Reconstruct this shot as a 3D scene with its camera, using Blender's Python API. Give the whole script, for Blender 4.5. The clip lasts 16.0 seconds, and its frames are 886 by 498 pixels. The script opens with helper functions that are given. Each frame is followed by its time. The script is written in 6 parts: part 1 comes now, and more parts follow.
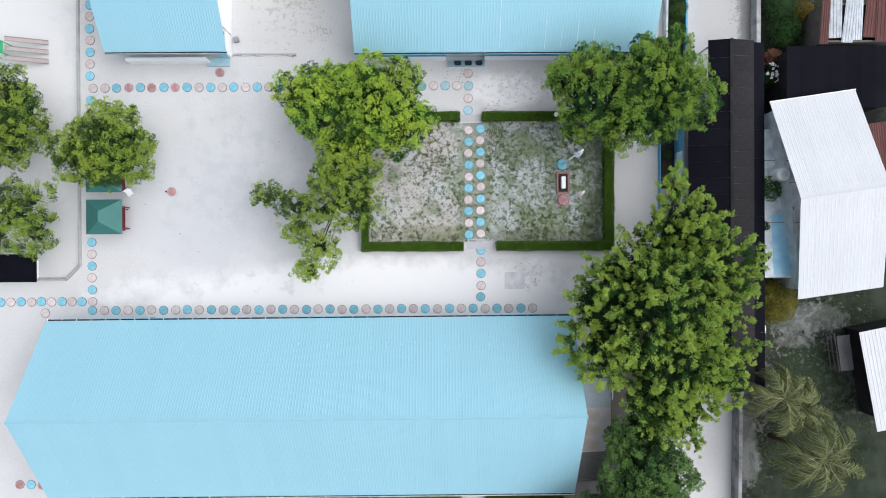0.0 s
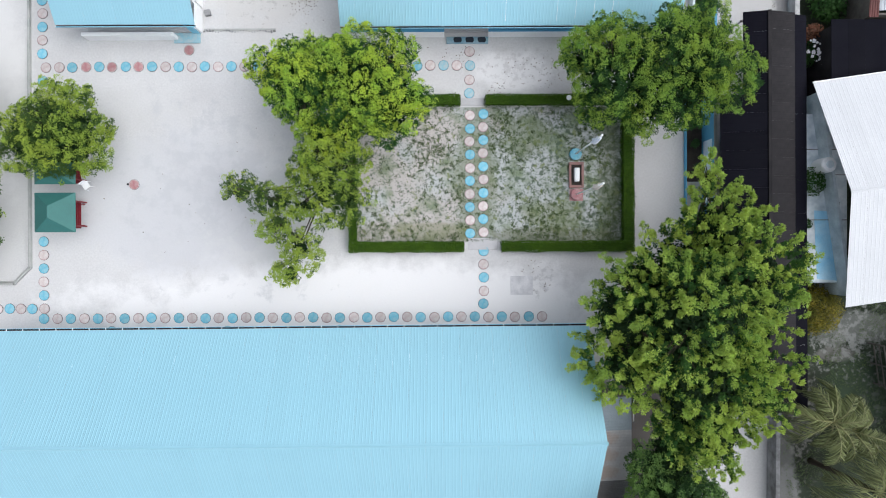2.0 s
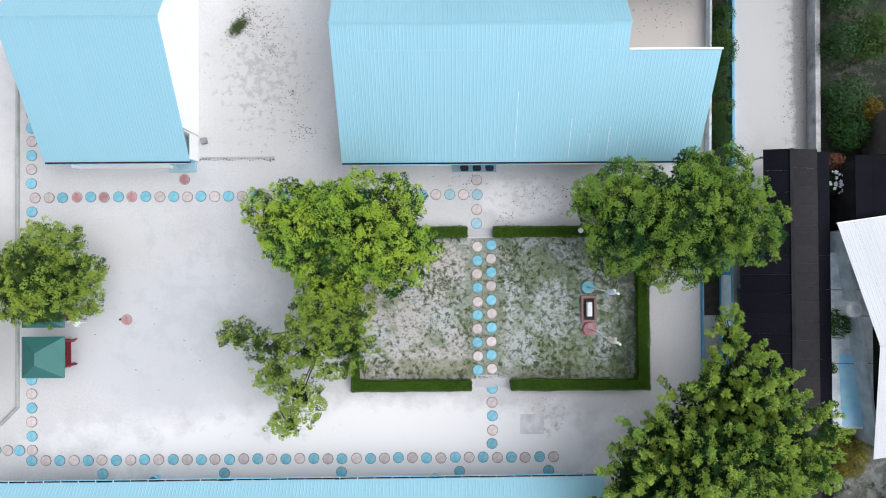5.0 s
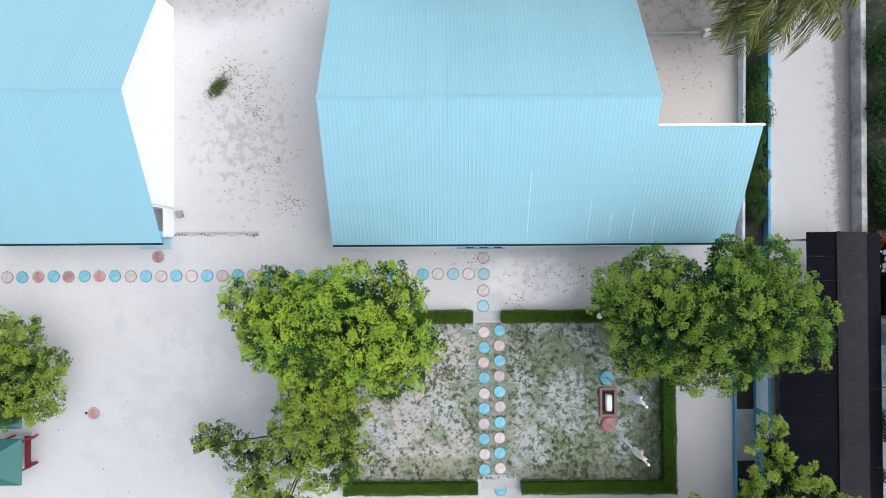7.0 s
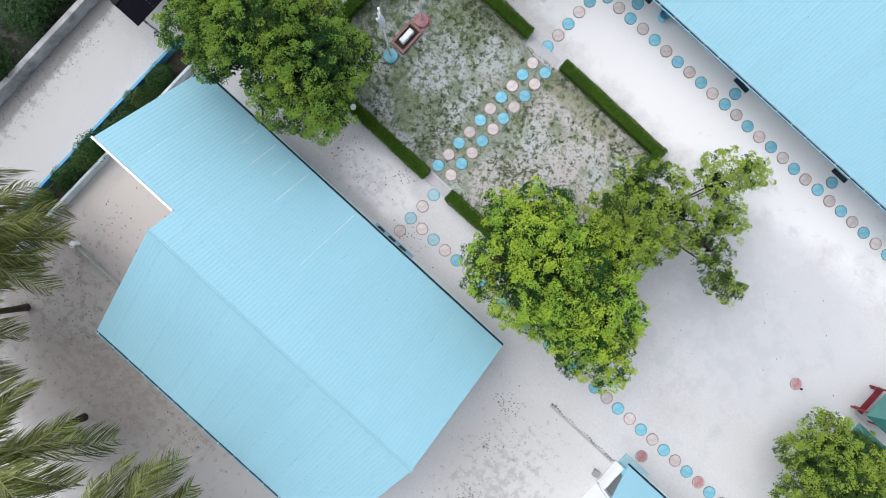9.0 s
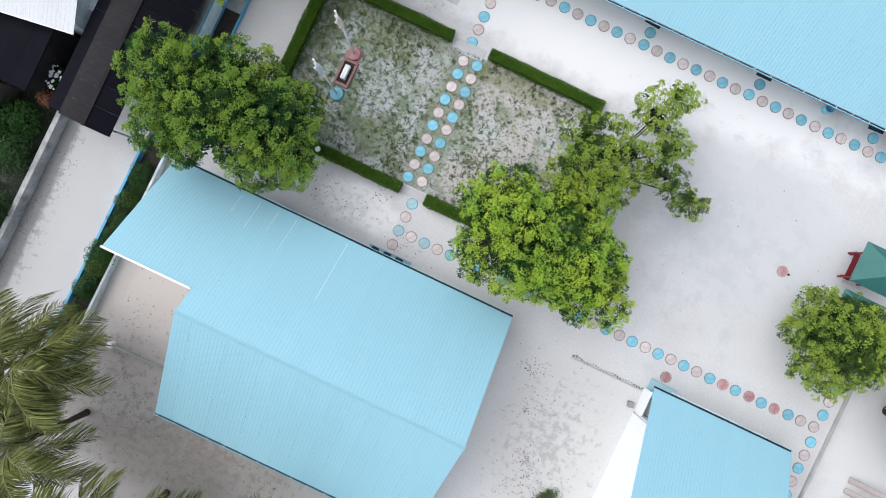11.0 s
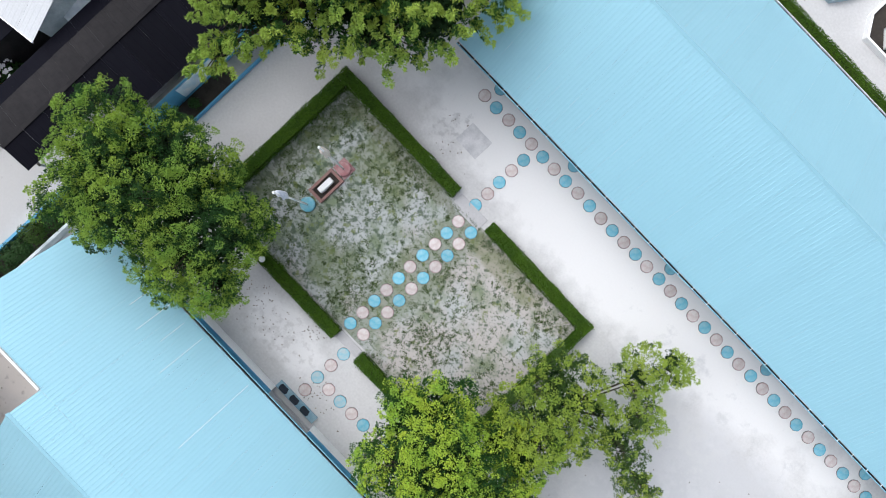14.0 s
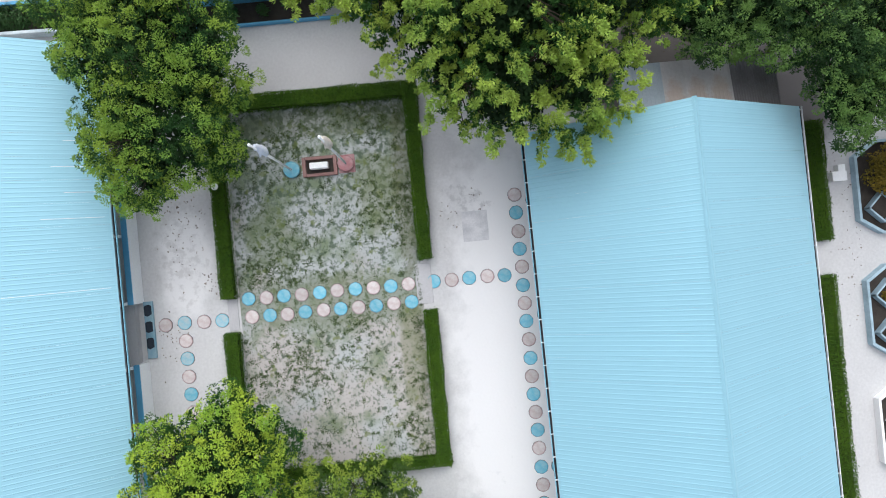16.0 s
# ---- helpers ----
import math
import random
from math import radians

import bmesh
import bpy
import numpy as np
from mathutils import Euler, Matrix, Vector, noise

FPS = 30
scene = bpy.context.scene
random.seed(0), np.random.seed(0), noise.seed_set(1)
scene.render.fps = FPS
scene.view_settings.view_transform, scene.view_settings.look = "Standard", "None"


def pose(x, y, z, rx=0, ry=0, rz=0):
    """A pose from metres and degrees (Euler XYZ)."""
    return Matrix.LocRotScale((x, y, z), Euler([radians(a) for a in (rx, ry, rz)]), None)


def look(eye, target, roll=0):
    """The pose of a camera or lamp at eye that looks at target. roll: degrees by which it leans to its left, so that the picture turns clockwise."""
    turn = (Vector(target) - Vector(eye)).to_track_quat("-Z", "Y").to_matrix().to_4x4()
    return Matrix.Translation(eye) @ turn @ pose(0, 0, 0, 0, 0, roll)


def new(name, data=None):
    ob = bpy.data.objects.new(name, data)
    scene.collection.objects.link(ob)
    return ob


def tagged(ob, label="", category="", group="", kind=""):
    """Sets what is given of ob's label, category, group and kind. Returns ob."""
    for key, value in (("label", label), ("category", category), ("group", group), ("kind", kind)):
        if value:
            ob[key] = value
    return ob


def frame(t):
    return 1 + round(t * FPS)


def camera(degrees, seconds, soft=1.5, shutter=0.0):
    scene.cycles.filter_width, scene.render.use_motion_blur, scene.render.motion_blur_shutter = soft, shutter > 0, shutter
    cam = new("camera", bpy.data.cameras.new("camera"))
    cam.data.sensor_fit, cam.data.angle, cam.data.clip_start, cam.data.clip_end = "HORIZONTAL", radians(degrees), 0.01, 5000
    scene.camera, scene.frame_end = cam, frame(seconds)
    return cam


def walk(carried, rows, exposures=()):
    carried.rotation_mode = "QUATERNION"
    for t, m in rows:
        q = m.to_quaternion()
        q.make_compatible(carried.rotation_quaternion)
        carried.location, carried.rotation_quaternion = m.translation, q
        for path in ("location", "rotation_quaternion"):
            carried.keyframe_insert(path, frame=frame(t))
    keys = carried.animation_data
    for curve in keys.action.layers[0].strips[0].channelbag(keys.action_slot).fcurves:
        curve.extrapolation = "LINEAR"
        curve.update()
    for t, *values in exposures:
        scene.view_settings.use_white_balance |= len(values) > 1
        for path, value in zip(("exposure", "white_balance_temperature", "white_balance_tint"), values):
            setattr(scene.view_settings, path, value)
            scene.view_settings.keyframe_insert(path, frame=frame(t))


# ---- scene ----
cam = camera(72.00, 16.0, soft=1.0)
PATH = [
    (0, pose(-2.420, -0.133, 40.658, -0.283, 0.114, -0.32)),
    (0.5, pose(-2.448, -0.215, 39.732, -0.189, 0.118, -0.26)),
    (1, pose(-2.442, -0.303, 38.508, -0.139, 0.068, -0.21)),
    (1.5, pose(-2.436, -0.313, 37.288, -0.100, -0.021, -0.19)),
    (2, pose(-2.390, -0.276, 36.007, -0.036, -0.022, -0.25)),
    (2.5, pose(-2.408, -0.147, 34.840, -0.095, -0.060, -0.26)),
    (3, pose(-2.451, 0.280, 34.569, -0.198, -0.061, -0.22)),
    (3.5, pose(-2.524, 1.362, 34.472, -0.071, -0.149, -0.22)),
    (4, pose(-2.624, 2.973, 34.398, 0.221, -0.174, -0.29)),
    (4.5, pose(-2.745, 5.039, 34.453, 0.512, -0.140, -0.35)),
    (5, pose(-2.751, 7.075, 34.510, 0.630, -0.084, -0.40)),
    (5.2, pose(-2.716, 7.918, 34.531, 0.759, -0.149, -0.40)),
    (6.2, pose(-2.800, 10.700, 32.900, 0.720, 0.000, -0.30)),
    (7.12, pose(-2.900, 11.500, 30.800, 0.650, -0.150, -0.40)),
    (7.3, pose(-3.213, 11.536, 30.605, 0.806, -0.736, -4.81)),
    (7.4, pose(-3.182, 11.549, 30.624, 0.844, -0.698, -10.69)),
    (7.5, pose(-3.133, 11.553, 30.635, 0.797, -0.632, -16.53)),
    (7.6, pose(-3.084, 11.574, 30.659, 0.708, -0.546, -23.96)),
    (7.7, pose(-3.014, 11.594, 30.679, 0.636, -0.483, -32.69)),
    (7.9, pose(-2.868, 11.607, 30.714, 0.451, -0.407, -50.82)),
    (8, pose(-2.789, 11.599, 30.712, 0.395, -0.401, -60.17)),
    (8.2, pose(-2.681, 11.487, 30.628, 0.260, -0.360, -77.92)),
    (8.5, pose(-2.672, 11.168, 30.453, 0.107, -0.416, -102.20)),
    (9, pose(-2.821, 10.669, 30.490, -0.026, -0.331, -137.49)),
    (9.2, pose(-2.893, 10.552, 30.518, -0.078, -0.263, -145.67)),
    (10.2, pose(-3.350, 10.600, 32.200, 0.050, 0.000, -154.60)),
    (11.5, pose(-3.094, 9.785, 33.327, -0.212, -0.219, -154.68)),
    (12, pose(-2.769, 8.806, 33.264, -0.198, -0.335, -154.61)),
    (12.5, pose(-2.386, 7.536, 32.445, -0.178, -0.344, -154.58)),
    (13, pose(-1.877, 6.020, 31.217, -0.199, -0.404, -153.73)),
    (13.5, pose(-1.150, 4.255, 29.934, -0.160, -0.495, -144.58)),
    (13.6, pose(-0.980, 3.872, 29.693, -0.139, -0.571, -142.26)),
    (14, pose(-0.217, 2.338, 28.706, 0.027, -0.630, -133.50)),
    (14.1, pose(-0.027, 1.966, 28.438, 0.048, -0.602, -131.74)),
    (14.5, pose(0.670, 0.594, 27.569, 0.379, -0.795, -113.80)),
    (15, pose(1.054, -0.263, 26.822, 0.583, -0.959, -95.38)),
    (15.5, pose(1.127, -0.519, 26.667, 0.405, -0.592, -95.48)),
    (16, pose(1.193, -0.678, 26.654, 0.480, -0.569, -95.49)),
]
walk(cam, PATH, [(0, 0.39, 6250, 10), (16, 0.39, 6250, 10)])

# ---------------------------------------------------------------- light
world = bpy.data.worlds.new("sky")
scene.world = world
world.use_nodes = True
wn = world.node_tree.nodes
sky = wn.new("ShaderNodeTexSky")
sky.sky_type, sky.sun_disc = "NISHITA", False
sky.sun_elevation, sky.sun_rotation = radians(57), radians(88)
sky.air_density, sky.dust_density = 1.0, 2.0
wn["Background"].inputs["Strength"].default_value = 0.15
haze = wn.new("ShaderNodeHueSaturation")
haze.inputs["Saturation"].default_value = 0.3
world.node_tree.links.new(sky.outputs["Color"], haze.inputs["Color"])
world.node_tree.links.new(haze.outputs["Color"], wn["Background"].inputs["Color"])
sun = new("sun", bpy.data.lights.new("sun", "SUN"))
sun.data.energy, sun.data.angle, sun.data.color = 1.65, radians(74), (1.0, 0.98, 0.94)
sun.matrix_world = look((44, 2, 68), (0, 0, 0))

# ---------------------------------------------------------------- materials


def surface(name, base, alt=None, rough=0.8, metal=0.0, scale=3.0, fine=40.0, amount=0.6, bump=0.15, spread=0.0, island=0.0, stretch=None, translucent=0.0, spec=0.5, edge=(0.35, 0.68)):
    """A procedural material: two colours mixed by coarse noise, fine grain, bump and a small change from piece to piece."""
    alt = alt or tuple(c * 0.8 for c in base)
    m = bpy.data.materials.new(name)
    m.use_nodes = True
    nt, nodes = m.node_tree, m.node_tree.nodes
    b = nodes["Principled BSDF"]
    link = nt.links.new
    co = nodes.new("ShaderNodeTexCoord")
    src = co.outputs["Object"]
    if stretch:
        mp = nodes.new("ShaderNodeMapping")
        mp.inputs["Scale"].default_value = stretch
        link(src, mp.inputs["Vector"])
        src = mp.outputs["Vector"]
    n1 = nodes.new("ShaderNodeTexNoise")
    n1.inputs["Scale"].default_value, n1.inputs["Detail"].default_value, n1.inputs["Roughness"].default_value = scale, 6, 0.6
    n2 = nodes.new("ShaderNodeTexNoise")
    n2.inputs["Scale"].default_value, n2.inputs["Detail"].default_value = fine, 4
    link(src, n1.inputs["Vector"])
    link(src, n2.inputs["Vector"])
    ramp = nodes.new("ShaderNodeMapRange")
    ramp.inputs["From Min"].default_value, ramp.inputs["From Max"].default_value = edge
    link(n1.outputs["Fac"], ramp.inputs["Value"])
    mul = nodes.new("ShaderNodeMath")
    mul.operation, mul.inputs[1].default_value = "MULTIPLY", amount
    link(ramp.outputs["Result"], mul.inputs[0])
    mix = nodes.new("ShaderNodeMix")
    mix.data_type = "RGBA"
    mix.inputs["A"].default_value, mix.inputs["B"].default_value = (*base, 1), (*alt, 1)
    link(mul.outputs[0], mix.inputs["Factor"])
    hsv = nodes.new("ShaderNodeHueSaturation")
    link(mix.outputs["Result"], hsv.inputs["Color"])
    val = nodes.new("ShaderNodeMapRange")
    val.inputs["To Min"].default_value, val.inputs["To Max"].default_value = 0.86, 1.14
    link(n2.outputs["Fac"], val.inputs["Value"])
    last = val.outputs["Result"]
    for kind, width in (("ShaderNodeObjectInfo", spread), ("ShaderNodeNewGeometry", island)):
        if width:
            info = nodes.new(kind)
            r = nodes.new("ShaderNodeMapRange")
            r.inputs["To Min"].default_value, r.inputs["To Max"].default_value = 1 - width, 1 + width
            link(info.outputs["Random" if kind == "ShaderNodeObjectInfo" else "Random Per Island"], r.inputs["Value"])
            t = nodes.new("ShaderNodeMath")
            t.operation = "MULTIPLY"
            link(last, t.inputs[0])
            link(r.outputs["Result"], t.inputs[1])
            last = t.outputs[0]
    link(last, hsv.inputs["Value"])
    link(hsv.outputs["Color"], b.inputs["Base Color"])
    b.inputs["Roughness"].default_value, b.inputs["Metallic"].default_value = rough, metal
    b.inputs["Specular IOR Level"].default_value = spec
    if bump:
        bp = nodes.new("ShaderNodeBump")
        bp.inputs["Strength"].default_value, bp.inputs["Distance"].default_value = bump, 0.02
        link(n2.outputs["Fac"], bp.inputs["Height"])
        link(bp.outputs["Normal"], b.inputs["Normal"])
    if translucent:
        tr = nodes.new("ShaderNodeBsdfTranslucent")
        ms = nodes.new("ShaderNodeMixShader")
        ms.inputs[0].default_value = translucent
        link(hsv.outputs["Color"], tr.inputs["Color"])
        link(b.outputs[0], ms.inputs[1])
        link(tr.outputs[0], ms.inputs[2])
        link(ms.outputs[0], nodes["Material Output"].inputs["Surface"])
    return m




def blend_patches(m, patches, scale=0.5):
    """Lays patches of another tone (x, y, rx, ry, colour, strength) with ragged edges over a ground material."""
    nt, nodes = m.node_tree, m.node_tree.nodes
    link = nt.links.new
    b = nodes["Principled BSDF"]
    col = b.inputs["Base Color"].links[0].from_socket
    co = nodes.new("ShaderNodeTexCoord")
    nz = nodes.new("ShaderNodeTexNoise")
    nz.inputs["Scale"].default_value, nz.inputs["Detail"].default_value, nz.inputs["Roughness"].default_value = scale, 8, 0.65
    link(co.outputs["Object"], nz.inputs["Vector"])
    for x, y, rx, ry, colour, strength in patches:
        mp = nodes.new("ShaderNodeMapping")
        mp.inputs["Location"].default_value, mp.inputs["Scale"].default_value = (-x / rx, -y / ry, 0), (1 / rx, 1 / ry, 0)
        link(co.outputs["Object"], mp.inputs["Vector"])
        ln = nodes.new("ShaderNodeVectorMath")
        ln.operation = "LENGTH"
        link(mp.outputs["Vector"], ln.inputs[0])
        ad = nodes.new("ShaderNodeMath")
        ad.operation, ad.inputs[1].default_value, ad.inputs[2].default_value = "MULTIPLY_ADD", 1.3, -0.65
        link(nz.outputs["Fac"], ad.inputs[0])
        sm = nodes.new("ShaderNodeMath")
        sm.operation = "ADD"
        link(ln.outputs["Value"], sm.inputs[0])
        link(ad.outputs[0], sm.inputs[1])
        mr = nodes.new("ShaderNodeMapRange")
        mr.inputs["From Min"].default_value, mr.inputs["From Max"].default_value = 1.1, 0.75
        mr.inputs["To Max"].default_value = strength
        link(sm.outputs[0], mr.inputs["Value"])
        mx = nodes.new("ShaderNodeMix")
        mx.data_type = "RGBA"
        mx.inputs["B"].default_value = (*colour, 1)
        link(mr.outputs["Result"], mx.inputs["Factor"])
        link(col, mx.inputs["A"])
        col = mx.outputs["Result"]
    link(col, b.inputs["Base Color"])
    return m


def mottle(m, spots, scale, lo=0.5, hi=0.62):
    """Lays broken stains (x, y, rx, ry, colour, strength) that thin out towards their rims over a ground material."""
    nodes, link = m.node_tree.nodes, m.node_tree.links.new
    b = nodes["Principled BSDF"]
    col = b.inputs["Base Color"].links[0].from_socket
    co = nodes.new("ShaderNodeTexCoord")
    nz = nodes.new("ShaderNodeTexNoise")
    nz.inputs["Scale"].default_value, nz.inputs["Detail"].default_value, nz.inputs["Roughness"].default_value = scale, 7, 0.65
    link(co.outputs["Object"], nz.inputs["Vector"])
    for x, y, rx, ry, colour, strength in spots:
        mp = nodes.new("ShaderNodeMapping")
        mp.inputs["Location"].default_value, mp.inputs["Scale"].default_value = (-x / rx, -y / ry, 0), (1 / rx, 1 / ry, 0)
        link(co.outputs["Object"], mp.inputs["Vector"])
        ln = nodes.new("ShaderNodeVectorMath")
        ln.operation = "LENGTH"
        link(mp.outputs["Vector"], ln.inputs[0])
        rim = nodes.new("ShaderNodeMath")
        rim.operation, rim.inputs[1].default_value = "MULTIPLY_ADD", -0.16
        link(ln.outputs["Value"], rim.inputs[0])
        link(nz.outputs["Fac"], rim.inputs[2])
        mr = nodes.new("ShaderNodeMapRange")
        mr.inputs["From Min"].default_value, mr.inputs["From Max"].default_value, mr.inputs["To Max"].default_value = lo - 0.09, hi - 0.09, strength
        link(rim.outputs[0], mr.inputs["Value"])
        mx = nodes.new("ShaderNodeMix")
        mx.data_type = "RGBA"
        mx.inputs["B"].default_value = (*colour, 1)
        link(mr.outputs["Result"], mx.inputs["Factor"])
        link(col, mx.inputs["A"])
        col = mx.outputs["Result"]
    link(col, b.inputs["Base Color"])


SAND = surface("pale_concrete_sand", (0.605, 0.60, 0.60), (0.51, 0.50, 0.50), 0.9, scale=0.25, fine=9, amount=0.7, bump=0.2, spec=0.12)
# strip at (-7, -4): whiter sand, widened to offset the shade beside the eave
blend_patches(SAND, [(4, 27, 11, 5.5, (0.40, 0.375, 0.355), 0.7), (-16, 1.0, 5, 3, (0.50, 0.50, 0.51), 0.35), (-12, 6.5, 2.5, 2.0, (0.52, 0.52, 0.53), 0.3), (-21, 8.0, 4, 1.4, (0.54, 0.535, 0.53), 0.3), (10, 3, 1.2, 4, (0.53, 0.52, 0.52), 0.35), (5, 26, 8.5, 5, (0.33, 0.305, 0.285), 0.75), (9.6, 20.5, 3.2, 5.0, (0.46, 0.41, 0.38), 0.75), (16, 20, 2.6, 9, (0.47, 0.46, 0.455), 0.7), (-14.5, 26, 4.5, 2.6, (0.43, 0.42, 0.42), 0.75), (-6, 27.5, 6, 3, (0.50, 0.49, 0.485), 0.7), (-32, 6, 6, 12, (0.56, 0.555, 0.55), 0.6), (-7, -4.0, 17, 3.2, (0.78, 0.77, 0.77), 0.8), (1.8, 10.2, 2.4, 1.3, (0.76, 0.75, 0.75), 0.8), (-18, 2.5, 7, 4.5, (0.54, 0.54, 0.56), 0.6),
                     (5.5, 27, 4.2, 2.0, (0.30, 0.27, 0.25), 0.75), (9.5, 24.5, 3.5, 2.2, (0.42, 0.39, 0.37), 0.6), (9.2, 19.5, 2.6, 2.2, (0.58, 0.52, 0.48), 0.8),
                     # patches by the lean-to: brown ground with the trees' shade painted in
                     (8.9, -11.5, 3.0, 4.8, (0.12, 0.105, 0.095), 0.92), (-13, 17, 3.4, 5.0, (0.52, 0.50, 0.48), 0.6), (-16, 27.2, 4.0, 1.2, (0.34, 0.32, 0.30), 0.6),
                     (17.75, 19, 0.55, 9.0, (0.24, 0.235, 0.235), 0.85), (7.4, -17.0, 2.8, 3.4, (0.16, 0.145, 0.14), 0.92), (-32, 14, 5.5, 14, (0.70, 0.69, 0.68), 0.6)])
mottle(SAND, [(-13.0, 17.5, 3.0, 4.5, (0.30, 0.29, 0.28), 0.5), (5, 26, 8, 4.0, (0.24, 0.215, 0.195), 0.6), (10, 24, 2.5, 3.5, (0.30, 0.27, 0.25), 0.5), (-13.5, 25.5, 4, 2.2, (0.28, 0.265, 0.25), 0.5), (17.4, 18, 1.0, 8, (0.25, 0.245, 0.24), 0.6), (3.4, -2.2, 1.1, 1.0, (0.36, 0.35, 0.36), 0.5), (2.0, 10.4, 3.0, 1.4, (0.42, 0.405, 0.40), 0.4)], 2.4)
mottle(SAND, [(-15, 3.5, 8, 6, (0.47, 0.475, 0.49), 0.5), (-14, -0.5, 5, 1.6, (0.62, 0.615, 0.61), 0.5)], 0.9, 0.48, 0.6)
FAR_DARK = surface("dark_far_ground", (0.055, 0.075, 0.03), (0.03, 0.045, 0.02), 0.95, scale=0.15, fine=2, amount=1.0, bump=0.4, spec=0.1)
SOIL = surface("dark_soil", (0.045, 0.055, 0.04), (0.016, 0.024, 0.013), 0.95, scale=0.7, fine=14, amount=1.0, bump=0.5, spec=0.12)
# near-black patches under the palms and beside the houses, paler ones elsewhere
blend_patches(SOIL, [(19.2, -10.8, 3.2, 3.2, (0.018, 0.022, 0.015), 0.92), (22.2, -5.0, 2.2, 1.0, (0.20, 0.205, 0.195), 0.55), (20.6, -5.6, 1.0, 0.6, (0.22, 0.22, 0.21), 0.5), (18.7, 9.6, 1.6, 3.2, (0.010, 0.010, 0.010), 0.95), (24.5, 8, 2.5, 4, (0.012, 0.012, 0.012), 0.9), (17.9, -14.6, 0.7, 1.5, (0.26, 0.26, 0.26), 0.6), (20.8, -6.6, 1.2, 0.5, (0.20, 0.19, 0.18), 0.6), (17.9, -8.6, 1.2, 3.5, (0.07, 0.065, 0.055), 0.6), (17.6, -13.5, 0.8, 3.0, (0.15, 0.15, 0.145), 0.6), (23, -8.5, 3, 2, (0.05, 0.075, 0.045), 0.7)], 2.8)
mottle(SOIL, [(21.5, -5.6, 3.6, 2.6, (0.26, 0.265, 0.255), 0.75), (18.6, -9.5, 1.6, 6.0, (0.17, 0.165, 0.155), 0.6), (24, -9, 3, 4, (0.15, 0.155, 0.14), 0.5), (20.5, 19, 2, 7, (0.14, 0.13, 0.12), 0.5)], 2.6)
TURF = surface("patchy_turf_soil", (0.47, 0.485, 0.485), (0.37, 0.385, 0.38), 0.95, scale=1.2, fine=30, amount=0.8, bump=0.5, spec=0.12)


def worn_lawn(m):
    """Olive grass in drifts, small grey-green tufts and dark weed blotches over the sandy base of the lawn."""
    nodes, link = m.node_tree.nodes, m.node_tree.links.new
    b = nodes["Principled BSDF"]
    col = b.inputs["Base Color"].links[0].from_socket
    co = nodes.new("ShaderNodeTexCoord")
    east = nodes.new("ShaderNodeSeparateXYZ")
    link(co.outputs["Object"], east.inputs[0])
    bias = nodes.new("ShaderNodeMapRange")
    bias.inputs["From Min"].default_value, bias.inputs["From Max"].default_value = -2.5, 8.0
    bias.inputs["To Min"].default_value, bias.inputs["To Max"].default_value = -0.035, 0.06
    link(east.outputs["X"], bias.inputs["Value"])
    for scale, detail, lo, hi, colour, strength, lean in ((0.4, 3, 0.50, 0.66, (0.47, 0.425, 0.405), 0.85, -4.0), (0.75, 6, 0.46, 0.64, (0.17, 0.22, 0.12), 0.85, 0.9), (7.5, 4, 0.53, 0.61, (0.155, 0.19, 0.145), 0.8, 0.3), (3.3, 5, 0.545, 0.635, (0.086, 0.12, 0.08), 0.85, 1.0), (2.1, 6, 0.60, 0.64, (0.16, 0.20, 0.06), 0.7, 0.4)):
        nz = nodes.new("ShaderNodeTexNoise")
        nz.inputs["Scale"].default_value, nz.inputs["Detail"].default_value, nz.inputs["Roughness"].default_value = scale, detail, 0.58
        link(co.outputs["Object"], nz.inputs["Vector"])
        add = nodes.new("ShaderNodeMath")
        add.operation, add.inputs[1].default_value = "MULTIPLY_ADD", lean
        link(bias.outputs["Result"], add.inputs[0])
        link(nz.outputs["Fac"], add.inputs[2])
        mr = nodes.new("ShaderNodeMapRange")
        mr.inputs["From Min"].default_value, mr.inputs["From Max"].default_value, mr.inputs["To Max"].default_value = lo, hi, strength
        link(add.outputs[0], mr.inputs["Value"])
        mx = nodes.new("ShaderNodeMix")
        mx.data_type = "RGBA"
        mx.inputs["B"].default_value = (*colour, 1)
        link(mr.outputs["Result"], mx.inputs["Factor"])
        link(col, mx.inputs["A"])
        col = mx.outputs["Result"]
    link(col, b.inputs["Base Color"])


worn_lawn(TURF)
blend_patches(TURF, [(-0.4, 4, 1.3, 5, (0.14, 0.175, 0.08), 0.5), (2.6, 6.4, 1.6, 1.2, (0.13, 0.165, 0.07), 0.5), (7.4, 4, 0.7, 4.4, (0.12, 0.135, 0.09), 0.55), (-3.2, 0.7, 2.6, 0.6, (0.18, 0.19, 0.09), 0.5), (4, 0.5, 4.0, 0.5, (0.14, 0.15, 0.08), 0.55), (4.2, 1.6, 1.8, 1.0, (0.17, 0.20, 0.08), 0.45)], 2.2)
ROOF = surface("sky_blue_painted_steel", (0.325, 0.59, 0.695), (0.303, 0.567, 0.675), 0.44, 0.2, scale=0.4, fine=30, amount=0.6, bump=0.02, spread=0.012)
ROOF_CAP = surface("pale_blue_ridge_steel", (0.325, 0.59, 0.695), (0.303, 0.567, 0.675), 0.42, 0.2, scale=1, fine=20, amount=0.3, bump=0.02)
WHITE = surface("white_wall_paint", (0.9, 0.9, 0.9), (0.83, 0.84, 0.85), 0.75, scale=0.8, fine=20, amount=0.5, bump=0.08)
